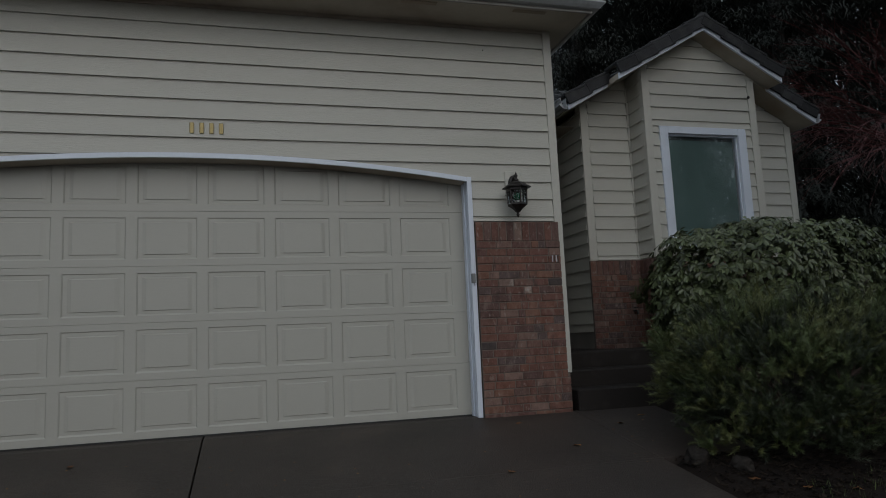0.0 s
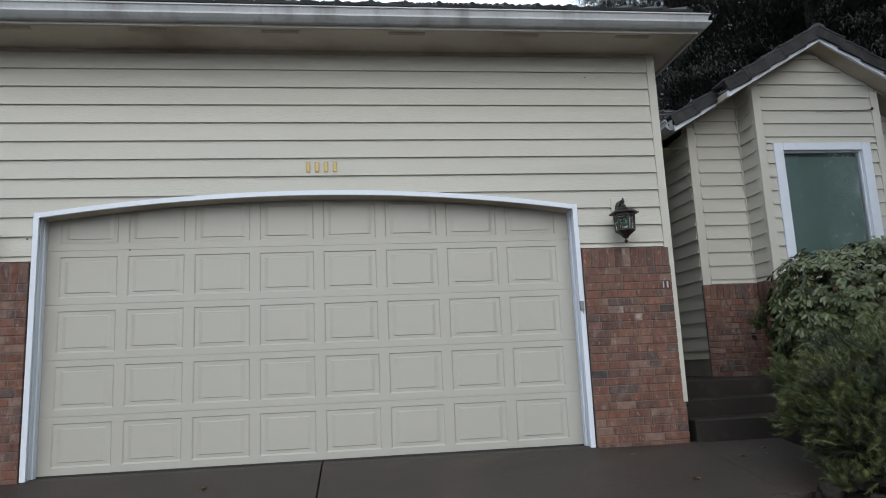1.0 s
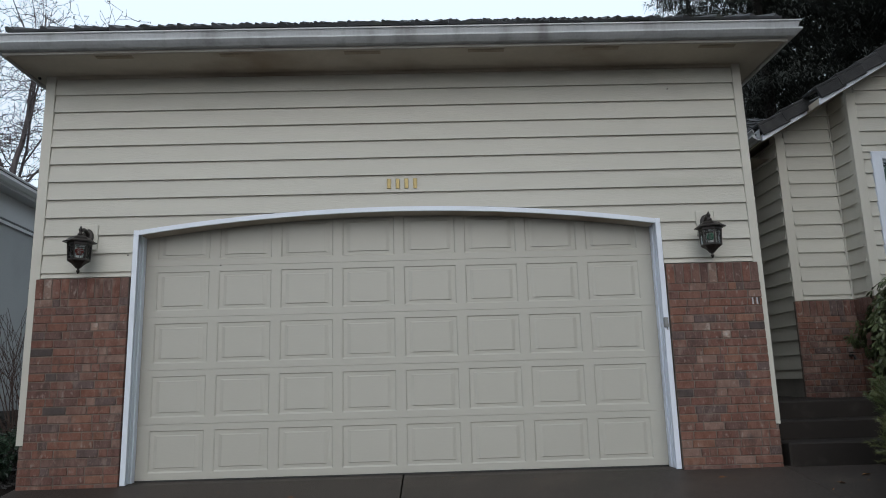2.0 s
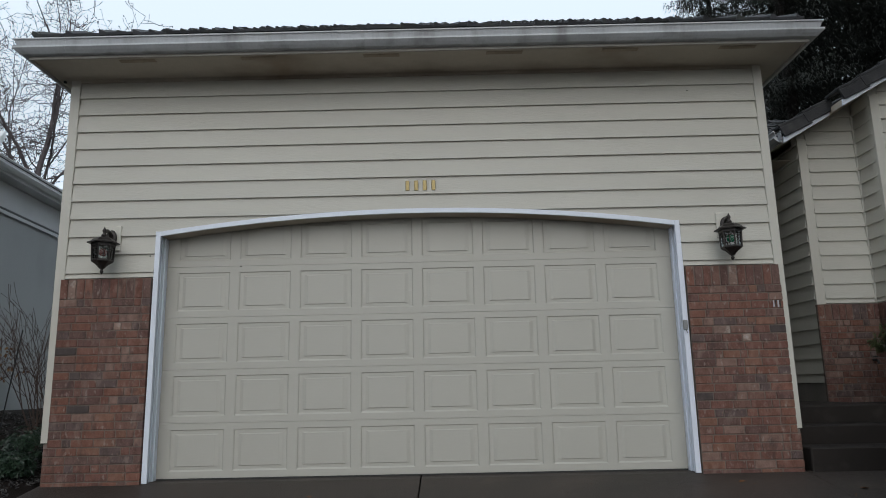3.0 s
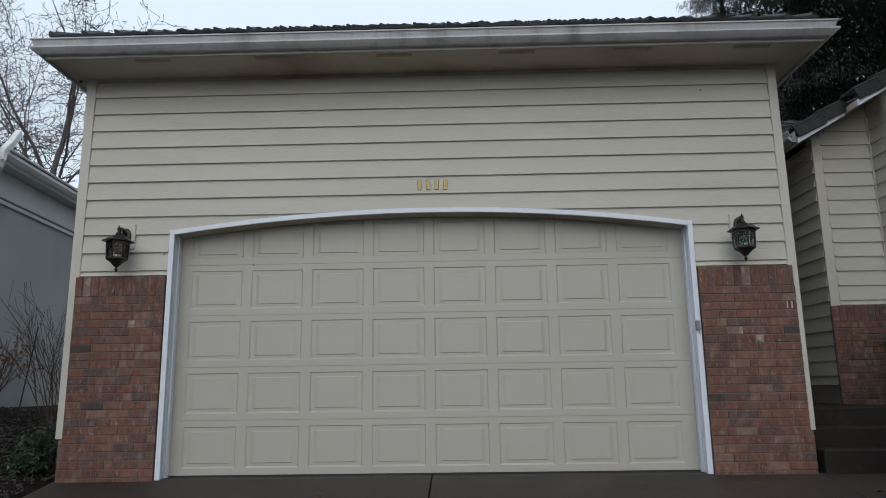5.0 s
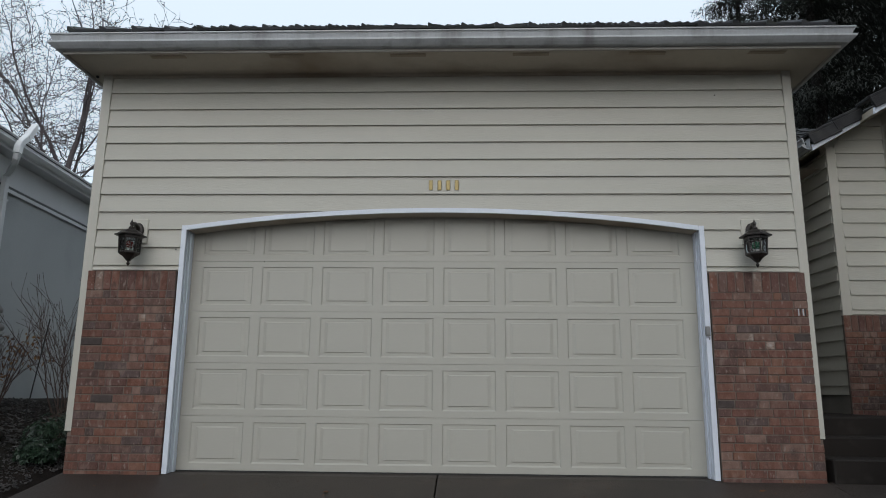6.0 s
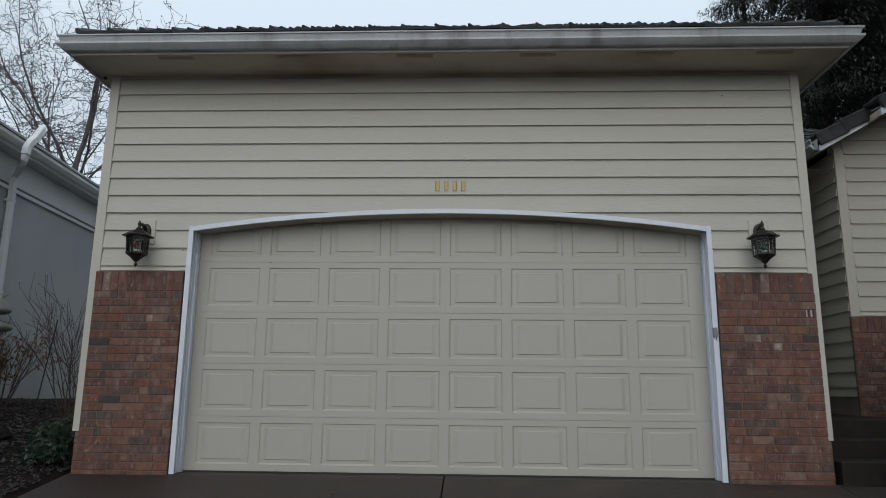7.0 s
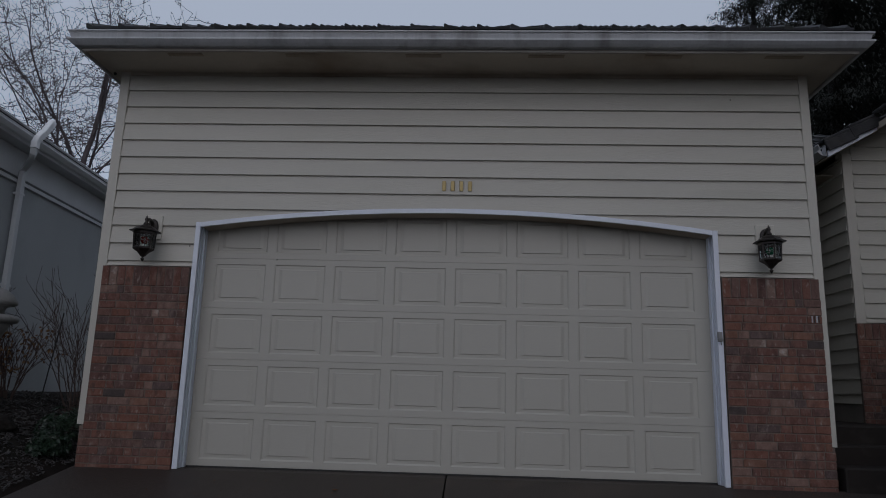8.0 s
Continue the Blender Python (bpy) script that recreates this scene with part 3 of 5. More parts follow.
def brick_wall(parent, x0, x1, zb, zt, m, seed, pale=(), dark=(), ends=(0.0, 0.0)):
    """A soldier course over stretcher courses; the face lies in the plane y = 0 of m."""
    rng2 = random.Random(seed)
    placed = []
    n = round((x1 - x0) / 0.0802)
    wsold = (x1 - x0) / n
    for i in range(n):
        placed.append((x0 + i * wsold, zt - SOLDIER, wsold - JOINT, SOLDIER - JOINT))
    z = zt - SOLDIER - COURSE + 0.002
    row = 0
    full0, full1 = x0, x1
    while z > zb - COURSE * 0.6:
        # under the corner boards the courses run on to the wall's end
        x0, x1 = (full0 - ends[0], full1 + ends[1]) if z < 0.28 else (full0, full1)
        x = x0
        length = rng2.choice((0.10, 0.135, 0.155, 0.205)) if row % 2 else rng2.choice((0.205, 0.17, 0.12))
        while x < x1 - 0.02:
            e = min(x + length, x1)
            if x1 - e < 0.05:
                e = x1
            placed.append((x, z, e - x - (JOINT if e < x1 else 0.004), BRICK_H))
            x = e
            length = rng2.choice((0.205, 0.205, 0.205, 0.19, 0.16, 0.10, 0.08, 0.07))
        z -= COURSE
        row += 1
    low = z + COURSE
    for x, zz, w, h in placed:
        mat = M_BRICK
        for px, pz in pale:
            if x <= px <= x + w + JOINT and zz <= pz <= zz + h + JOINT:
                mat = M_BRICK_PALE
        for px, pz in dark:
            if x <= px <= x + w + JOINT and zz <= pz <= zz + h + JOINT:
                mat = M_BRICK_DARK
        o = new("brick", brick_data(w, h, mat))
        o.parent = parent
        o.matrix_basis = m @ Matrix.Translation((x + JOINT / 2, rng2.uniform(-0.002, 0.002), zz + JOINT / 2)) @ Matrix.Rotation(rng2.uniform(-0.004, 0.004), 4, "Y")
    x0, x1 = full0, full1
    bm = boxed(x0 + 0.002, x1 - 0.002, 0.0065, 0.04, low - 0.05, zt - 0.004)
    if ends[0] or ends[1]:
        box(bm, x0 - ends[0] + 0.002, x0 + 0.0018, 0.0065, 0.04, low - 0.05, 0.345)
        box(bm, x1 - 0.0018, x1 + ends[1] - 0.002, 0.0065, 0.04, low - 0.05, 0.345)
    bm.transform(m)
    part("mortar", bm, M_MORTAR, parent, "grey-brown recessed mortar")


BRICK_Y = -0.036
pier_e = thing("brick_pier", "red-brown brick pier with a soldier course beside the garage door", "brick pier", kind="structure")
brick_wall(pier_e, 2.508, 3.386, -0.07, 1.848, Matrix.Translation((0, BRICK_Y, 0)), 4,
           [(2.771, 1.235), (3.042, 1.156), (2.961, 1.776)],
           [(2.540, 0.671), (3.30, 1.24)], ends=(0.0, 0.025))
pier_w = thing("brick_pier", "red-brown brick pier with a few dark bricks beside the garage door", "brick pier", kind="structure")
brick_wall(pier_w, -3.366, -2.508, -0.07, 1.848, Matrix.Translation((0, BRICK_Y, 0)), 11,
           [(-2.775, 1.385), (-3.264, 1.777)],
           [(-3.289, 1.163), (-3.144, 0.929), (-3.184, 0.614)], ends=(0.032, 0.0))


# ---- the house wing: gabled, with a window bay ----
WY, BY = 1.90, 1.50
WX0, WX1, BX0, BX1, RIDGE_X = 4.715, 8.08, 5.445, 7.17, 6.26
WING_BRICK = 1.658


RAKE = 0.570


def rake(x, drop=0.0):
    return 4.738 - RAKE * abs(x - RIDGE_X) - drop


wing = thing("wall_wing_front", "beige lap-sided gable wall of the house wing", "wall", kind="structure")
part("sheathing", strips(bmesh.new(), [WX0, RIDGE_X, WX1], lambda x: 0.0, lambda x: rake(x, 0.073), lambda z: WY + 0.15 if z is None else WY + 0.014, lambda z: WY + 0.014), M_SIDING, wing)
at_w = Matrix.Translation((0, WY, 0))
side_boards(wing, WX0 + 0.105, BX0 - 0.035, WING_BRICK + 0.01, 5, at_w, None, lambda x: rake(x, 0.075))
side_boards(wing, BX1, WX1 - 0.10, WING_BRICK + 0.01, 5, at_w, None, lambda x: rake(x, 0.075))
part("corner_board", boxed(WX0 - 0.012, WX0 + 0.10, WY - 0.026, WY, WING_BRICK, 3.74, bevel=0.003), M_CORNER, wing)
part("corner_board", boxed(WX1 - 0.098, WX1 + 0.012, WY - 0.026, WY, WING_BRICK, 3.60, bevel=0.003), M_CORNER, wing)
part("inside_corner_board", boxed(BX0 - 0.034, BX0 - 0.002, WY - 0.026, WY, WING_BRICK, 4.05, bevel=0.003), M_CORNER, wing)

# window bay
WIN = (5.760, 6.850, 1.80, 3.325)
bay = thing("wall_window_bay", "projecting beige lap-sided window bay under its own gable", "wall", kind="structure")
bm = bmesh.new()
for xa, xb, lo, hi in ((BX0, WIN[0], lambda x: 0, lambda x: rake(x, 0.073)), (WIN[1], BX1, lambda x: 0, lambda x: rake(x, 0.073)),
                       (WIN[0], WIN[1], lambda x: 0, lambda x: WIN[2]), (WIN[0], WIN[1], lambda x: WIN[3], lambda x: rake(x, 0.073))):
    xs = [xa, RIDGE_X, xb] if xa < RIDGE_X < xb else [xa, xb]
    strips(bm, xs, lo, hi, lambda z: BY + 0.13 if z is None else BY + 0.014, lambda z: BY + 0.014)
box(bm, BX0, BX0 + 0.1, BY + 0.131, WY + 0.013, 0, 4.18)
box(bm, BX1 - 0.1, BX1, BY + 0.131, WY + 0.013, 0, 4.12)
part("sheathing", bm, M_SIDING, bay)
at_b = Matrix.Translation((0, BY, 0))
CAS = 0.125
side_boards(bay, BX0 + 0.095, WIN[0] - CAS - 0.001, WING_BRICK + 0.01, WIN[3] + 0.075, at_b)
side_boards(bay, WIN[1] + CAS + 0.001, BX1 - 0.095, WING_BRICK + 0.01, WIN[3] + 0.075, at_b)
side_boards(bay, BX0 + 0.095, BX1 - 0.095, WIN[3] + 0.077, 5, at_b, None, lambda x: rake(x, 0.075))
rot = Matrix.Translation((BX0, 0, 0)) @ Matrix.Rotation(-math.pi / 2, 4, "Z")
side_boards(bay, -WY + 0.03, -BY - 0.02, WING_BRICK + 0.01, 4.19, rot)
rot = Matrix.Translation((BX1, 0, 0)) @ Matrix.Rotation(math.pi / 2, 4, "Z")
side_boards(bay, BY + 0.02, WY - 0.01, WING_BRICK + 0.01, 4.1, rot)
for s, xe in ((-1, BX0), (1, BX1)):
    a, b = sorted((xe + s * 0.018, xe - s * 0.093))
    part("corner_board", boxed(a, b, BY - 0.026, BY + 0.0, WING_BRICK, rake(xe) - 0.12, bevel=0.003), M_CORNER, bay)
    a, b = sorted((xe + s * 0.018, xe + s * 0.001))
    part("corner_board", boxed(a, b, BY + 0.001, BY + 0.09, WING_BRICK, rake(xe) - 0.12, bevel=0.003), M_CORNER, bay)

win = thing("window_1", "fixed picture window with bluish-white casing and drawn grey-green shade", "window", kind="structure")
for xa, xb, za, zb in ((WIN[0] - CAS, WIN[0], WIN[2] - 0.08, WIN[3] + 0.075), (WIN[1], WIN[1] + CAS, WIN[2] - 0.08, WIN[3] + 0.075), (WIN[0], WIN[1], WIN[3] - 0.02, WIN[3] + 0.075), (WIN[0], WIN[1], WIN[2] - 0.08, WIN[2])):
    part("casing", boxed(xa, xb, BY - 0.034, BY + 0.012, za, zb, bevel=0.003), M_TRIM, win)
for xa, xb, za, zb in ((WIN[0], WIN[0] + 0.014, WIN[2], WIN[3] - 0.021), (WIN[1] - 0.014, WIN[1], WIN[2], WIN[3] - 0.021), (WIN[0] + 0.014, WIN[1] - 0.014, WIN[3] - 0.040, WIN[3] - 0.021), (WIN[0] + 0.014, WIN[1] - 0.014, WIN[2], WIN[2] + 0.04)):
    part("sash", boxed(xa, xb, BY + 0.013, BY + 0.06, za, zb, bevel=0.002), M_TRIM, win)
pane = part("pane", boxed(WIN[0] + 0.014, WIN[1] - 0.014, BY + 0.034, BY + 0.038, WIN[2] + 0.04, WIN[3] - 0.040), M_PANE, win)
pane.visible_shadow = False
part("shade", boxed(WIN[0] + 0.03, WIN[1] - 0.03, BY + 0.07, BY + 0.073, WIN[2], WIN[3] - 0.085), M_SHADE, win, "drawn grey-green roller shade")
part("shade_head", boxed(WIN[0] + 0.03, WIN[1] - 0.03, BY + 0.064, BY + 0.12, WIN[3] - 0.084, WIN[3] - 0.021), M_SHADE_TOP, win, "dark shade head rail")

# wing side walls
wside = thing("wall_wing_west", "shaded beige lap-sided wall beside the entry passage", "wall", kind="structure")
part("sheathing", boxed(WX0 + 0.014, WX0 + 0.15, WY + 0.152, 6.2, 0.0, 3.72), M_SIDING, wside)
rot = Matrix.Translation((WX0, 0, 0)) @ Matrix.Rotation(-math.pi / 2, 4, "Z")
side_boards(wside, -6.2, -WY - 0.002, 0.735, 3.70, rot)
part("foundation", boxed(WX0 - 0.004, WX0 + 0.013, WY, 6.2, 0.50, 0.734), M_FOUND, wside)
structure("wall_wing_east", boxed(WX1 - 0.14, WX1, WY + 0.152, 9.0, 0.0, 3.60), M_SIDING, "beige east wall of the house wing", "wall")
structure("wall_entry", boxed(3.434, WX0, 6.22, 6.4, 0.0, 3.9), M_SIDING, "shaded beige wall at the end of the entry passage", "wall")
structure("wall_house_north", boxed(WX0, 8.1, 9.0, 9.15, 0.0, 3.6), M_SIDING, "beige rear wall of the house", "wall")

# wing brick base
wb = thing("brick_base", "damp red-brown brick base under the wing siding", "brick base", kind="structure")
brick_wall(wb, WX0 - 0.026, BX0 - 0.002, 0.505, WING_BRICK, Matrix.Translation((0, WY - 0.05, 0)), 21)
brick_wall(wb, BX0 - 0.035, BX1 + 0.035, 0.28, WING_BRICK, Matrix.Translation((0, BY - 0.05, 0)), 23)
brick_wall(wb, -WY + 0.052, -BY - 0.002, 0.505, WING_BRICK, Matrix.Translation((BX0 - 0.034, 0, 0)) @ Matrix.Rotation(-math.pi / 2, 4, "Z"), 25)
brick_wall(wb, BX1 + 0.036, WX1, 0.3, WING_BRICK, Matrix.Translation((0, WY - 0.05, 0)), 27)

# wing roof
wroof = thing("wing_roof", "gabled roof of dark concrete tiles with white rake boards", "roof", kind="structure")


def rake_board(x_end, y, s):
    """A barge board from the apex down one side, its face in the plane y."""
    bm = bmesh.new()
    xs = sorted([RIDGE_X, x_end])
    return strips(bm, xs, lambda x: rake(x, 0.080), lambda x: rake(x), lambda z: y + 0.03 if z is None else y, lambda z: y)


def roof_slope(x_low, y0, y1, s, name):
    bm = bmesh.new()
    th = 0.072
    pts = [(RIDGE_X, rake(RIDGE_X) + 0.004), (x_low, rake(x_low) + 0.004), (x_low, rake(x_low) - th), (RIDGE_X, rake(RIDGE_X) - th)]
    a = [bm.verts.new((x, y0, z)) for x, z in pts]
    b = [bm.verts.new((x, y1, z)) for x, z in pts]
    for i in range(4):
        j = (i + 1) % 4
        bm.faces.new((a[i], a[j], b[j], b[i]))
    bm.faces.new(a)
    bm.faces.new(b[::-1])
    part(name, bm, M_SOFFIT, wroof)


BAY_RAKE_Y, WING_RAKE_Y = 1.20, 1.50
BL, BR, WL, WR = 4.945, 7.43, 4.355, 8.215
for s, xb, xw in ((-1, BL, WL), (1, BR, WR)):
    part("barge_board", rake_board(xb, BAY_RAKE_Y, s), M_TRIM, wroof)
    bm = strips(bmesh.new(), sorted([xb + s * 0.001, xw]), lambda x: rake(x, 0.080), lambda x: rake(x), lambda z: WING_RAKE_Y + 0.03 if z is None else WING_RAKE_Y, lambda z: WING_RAKE_Y)
    part("barge_board", bm, M_TRIM, wroof)
    roof_slope(xb, BAY_RAKE_Y + 0.031, WING_RAKE_Y - 0.001, s, "deck")
    roof_slope(xw, WING_RAKE_Y + 0.031, 9.2, s, "deck")
    kk = math.sqrt(1 + RAKE * RAKE)
    length = abs(xw - RIDGE_X) * kk
    lb = abs(xb - RIDGE_X) * kk
    up = (-s, 0, RAKE)
    if s > 0:
        ob = part("tile_field", slope_tiles((xw, WING_RAKE_Y + 0.1, rake(xw)), (0, 1, 0), up, 0, int(length / TILE_D), lambda v: 0, lambda v: 7.6), M_TILES, wroof)
    else:
        ob = part("tile_field", slope_tiles((xw, 9.2, rake(xw)), (0, -1, 0), up, 0, int(length / TILE_D), lambda v: 0, lambda v: 7.6), M_TILES, wroof)
    tagged(ob, kind="stuff")
    # tiles turned down over the barge boards, lapped up the slope
    for xe, yy, n0, n1 in ((xb, BAY_RAKE_Y, 0, lb), (xw, WING_RAKE_Y, 0, length - lb)):
        n = max(1, round(n1 / 0.31))
        for i in range(n):
            d = Vector((-s, 0, RAKE)).normalized()
            nrm = Vector((s * RAKE, 0, 1)).normalized()
            org = Vector((xe, yy - 0.035 - 0.005 * (i % 2), rake(xe))) + d * (i * n1 / n)
            bm = bmesh.new()
            tl = n1 / n + 0.05
            box(bm, 0, tl, 0.0, 0.30, 0.095, 0.130, bevel=0.006)
            box(bm, 0, tl, 0.0, 0.030, -0.030, 0.096, bevel=0.006)
            base = Matrix((d, Vector((0, 1, 0)), nrm)).transposed().to_4x4()
            bm.transform(Matrix.Translation(org + nrm * 0.014) @ base @ Matrix.Rotation(0.075, 4, "Y"))
            bmesh.ops.recalc_face_normals(bm, faces=bm.faces)
            part("rake_tile", bm, M_RAKE, wroof)
bm = bmesh.new()
for i in range(22):
    y = BAY_RAKE_Y - 0.03 + i * 0.36
    tube(bm, [(RIDGE_X, y, 4.800), (RIDGE_X, y + 0.40, 4.785)], [0.10, 0.09], 10)
part("ridge_caps", bm, M_TILES, wroof)

wg = thing("wing_gutter", "weathered white gutter end on the wing eave", "gutter")
bm = gutter_bm(6.0)
bm.transform(Matrix.Translation((WL - 0.012, 7.52, 3.565)) @ Matrix.Rotation(-math.pi / 2, 4, "Z"))
part("trough", bm, M_GUTTER, wg)
wg2 = thing("wing_gutter", "weathered white gutter end on the far wing eave", "gutter")
bm = gutter_bm(6.0)
bm.transform(Matrix.Translation((WR + 0.012, 1.52, 3.53)) @ Matrix.Rotation(math.pi / 2, 4, "Z"))
part("trough", bm, M_GUTTER, wg2)

# main roof behind the entry
mroof = thing("main_roof", "dark concrete-tiled main roof behind the entry", "roof", kind="structure")
bm = bmesh.new()
a = [bm.verts.new(p) for p in ((3.45, 3.0, 3.44), (7.5, 3.0, 3.44), (7.5, 7.5, 6.14), (3.45, 7.5, 6.14), (3.45, 12.0, 3.44), (7.5, 12.0, 3.44))]
for q in ((0, 1, 2, 3), (3, 2, 5, 4), (0, 4, 5, 1), (0, 3, 4), (1, 5, 2)):
    bm.faces.new([a[i] for i in q])
part("deck", bm, M_FASCIA, mroof)
ob = part("tile_field", slope_tiles((3.45, 2.98, 3.45), (1, 0, 0), (0, 1, 0.6), 0, 14, lambda v: 0, lambda v: 4.0), M_TILES, mroof)
# thin sheet added over the entry passage to keep sky light off its walls
part("porch_ceiling", boxed(3.440, 4.700, 2.05, 6.2, 3.520, 3.525), M_SOFFIT, mroof)
tagged(ob, kind="stuff")

# small fittings on the wing
bib = thing("hose_bib", "black garden tap on the brick base", "tap", (5.27, WY - 0.05, 0.99))
part("spout", tube(bmesh.new(), [(0, 0, 0), (0, -0.06, 0.0), (0, -0.09, -0.01), (0, -0.10, -0.05)], 0.014, 8), M_BLACK, bib)
part("handle", lathe(bmesh.new(), [(0.03, 0.0), (0.034, 0.006), (0.03, 0.012)], 10, (0, -0.055, 0.03)), M_BLACK, bib)
hook = thing("cable_hook", "small dark hook with a thin cable on the bay corner board", "hook", (7.08, BY - 0.03, 3.86))
part("hook", lathe(bmesh.new(), [(0.012, -0.02), (0.02, 0.0), (0.012, 0.02)], 8), M_BLACK, hook)
part("cable", tube(bmesh.new(), [(0, 0, -0.01), (-0.25, -0.004, -0.025), (-0.5, -0.003, -0.045), (-0.8, 0.0, -0.05)], 0.0025, 4), M_BLACK, hook)


# ---- fittings on the garage ----
def hexring(r, z):
    return [(r * math.cos(math.pi / 6 + i * math.pi / 3), r * math.sin(math.pi / 6 + i * math.pi / 3), z) for i in range(6)]


def hex_stack(profile):
    bm = bmesh.new()
    rings = [[bm.verts.new(p) for p in hexring(r, z)] for r, z in profile]
    for a, b in zip(rings, rings[1:]):
        for i in range(6):
            j = (i + 1) % 6
            bm.faces.new((a[i], a[j], b[j], b[i]))
    bm.faces.new(rings[0][::-1])
    bm.faces.new(rings[-1])
    return bm


def coach_lantern(x, bulb, label, off):
    """Six-sided coach lantern hung from a scrolled arm on a siding-coloured block."""
    lamp = thing("wall_lantern", label, "wall lamp", (x, -0.215, 2.152), "garage lanterns")
    part("mounting_block", boxed(off - 0.088, off + 0.088, 0.180, 0.213, -0.045, 0.200, bevel=0.006), M_CORNER, lamp, "beige painted mounting block")
    bp = lathe(bmesh.new(), [(0.052, 0.0), (0.056, 0.006), (0.050, 0.016), (0.030, 0.022)], 16)
    bp.transform(Matrix.Translation((off, 0.180, 0.075)) @ Matrix.Rotation(math.pi / 2, 4, "X") @ Matrix.Diagonal((1, 1.5, 1, 1)))
    part("backplate", bp, M_BRONZE, lamp, smooth=True)
    pts = [(off, 0.165, 0.045)] + [(off * (0.5 + 0.5 * math.cos(a)), 0.085 + 0.085 * math.cos(a), 0.075 + 0.052 * math.sin(a)) for a in (0.0, 0.6, 1.2, 1.8, 2.4, 3.0)] + [(0, 0.0, 0.055)]
    part("arm", tube(bmesh.new(), pts, [0.022, 0.022, 0.021, 0.020, 0.018, 0.016, 0.014, 0.012], 10), M_BRONZE, lamp, smooth=True)
    hood = part("hood", hex_stack([(0.140, -0.012), (0.142, -0.002), (0.114, 0.010), (0.086, 0.034), (0.050, 0.052), (0.022, 0.058)]), M_BRONZE, lamp)
    part("finial", lathe(bmesh.new(), [(0.024, 0.056), (0.026, 0.072), (0.010, 0.088), (0.015, 0.102), (0.019, 0.112), (0.012, 0.126), (0.003, 0.150)], 12), M_BRONZE, hood, "turned bronze finial", smooth=True)
    part("top_rim", hex_stack([(0.100, -0.040), (0.104, -0.034), (0.104, -0.014), (0.098, -0.012)]), M_BRONZE, lamp)
    part("bottom_rim", hex_stack([(0.088, -0.184), (0.096, -0.178), (0.096, -0.166), (0.088, -0.160)]), M_BRONZE, lamp)
    hi, lo = hexring(0.096, -0.038), hexring(0.089, -0.164)
    for i in range(6):
        part("post", tube(bmesh.new(), [hi[i], lo[i]], 0.0075, 6), M_BRONZE, lamp)
        j = (i + 1) % 6
        bm = bmesh.new()
        k = 0.97
        bm.faces.new([bm.verts.new((p[0] * k, p[1] * k, p[2])) for p in (lo[i], lo[j], hi[j], hi[i])])
        g = part("pane", bm, M_LAMPGLASS, lamp)
        g.visible_shadow = False
        mid_h, mid_l = [(Vector(a[i]) + Vector(a[j])) / 2 for a in (hi, lo)]
        part("glazing_bar", tube(bmesh.new(), [mid_h, mid_l], 0.004, 5), M_BRONZE, lamp)
        q = lambda t, a, b: Vector(a).lerp(Vector(b), t)
        part("cross_bar", tube(bmesh.new(), [q(0.22, hi[i], lo[i]), q(0.22, hi[j], lo[j])], 0.004, 5), M_BRONZE, lamp)
    bowl = part("bowl", hex_stack([(0.012, -0.248), (0.022, -0.244), (0.034, -0.228), (0.058, -0.204), (0.088, -0.185)]), M_BRONZE, lamp)
    part("tail_finial", lathe(bmesh.new(), [(0.003, -0.296), (0.014, -0.276), (0.018, -0.268), (0.008, -0.258), (0.014, -0.247)], 12), M_BRONZE, bowl, "pointed bronze tail finial", smooth=True)
    socket = part("socket", lathe(bmesh.new(), [(0.018, -0.172), (0.018, -0.130)], 12), M_WHITE, lamp)
    part("bulb", lathe(bmesh.new(), [(0.016, -0.130), (0.034, -0.110), (0.040, -0.088), (0.032, -0.066), (0.012, -0.052)], 14), bulb, socket, "coloured glass bulb", smooth=True)
    return lamp


coach_lantern(2.888, M_GREEN_BULB, "dark bronze six-sided coach lantern with green bulb above the brick", 0.04)
coach_lantern(-2.895, M_RED_BULB, "dark bronze six-sided coach lantern with red bulb above the brick", -0.018)

numbers = thing("house_number", "four brass figures shown as bars over the arch", "house number", (0.037, -0.025, 2.690))
for i in range(4):
    x = -0.125 + i * 0.0835
    part("bar", boxed(x - 0.019, x + 0.019, -0.006, 0.002, -0.050, 0.050, bevel=0.003), M_BRASS, numbers)
plate = thing("brick_marker", "small pale unreadable mark on the brick pier", "sign", (3.325, BRICK_Y - 0.003, 1.472))
for i, w in enumerate((0.009, 0.007, 0.012, 0.008)):
    part("bar", boxed(-0.034 + i * 0.02, -0.034 + i * 0.02 + w, -0.005, 0.004, -0.030, 0.032, bevel=0.001), M_PALEBAR if i % 2 == 0 else M_BLACK, plate)
pad = thing("keypad", "small grey garage door keypad on the white trim", "keypad", (2.462, -0.027, 1.295))
case = part("case", boxed(-0.020, 0.020, -0.026, 0.0, -0.045, 0.045, bevel=0.005), M_GREY, pad)
part("cover", boxed(-0.017, 0.017, -0.031, -0.0265, -0.030, 0.041, bevel=0.003), M_GREY, case, "grey sliding cover")
part("cable", tube(bmesh.new(), [(0.008, -0.01, -0.044), (0.010, -0.012, -0.06), (0.016, -0.003, -0.075)], 0.003, 5), M_BLACK, pad)
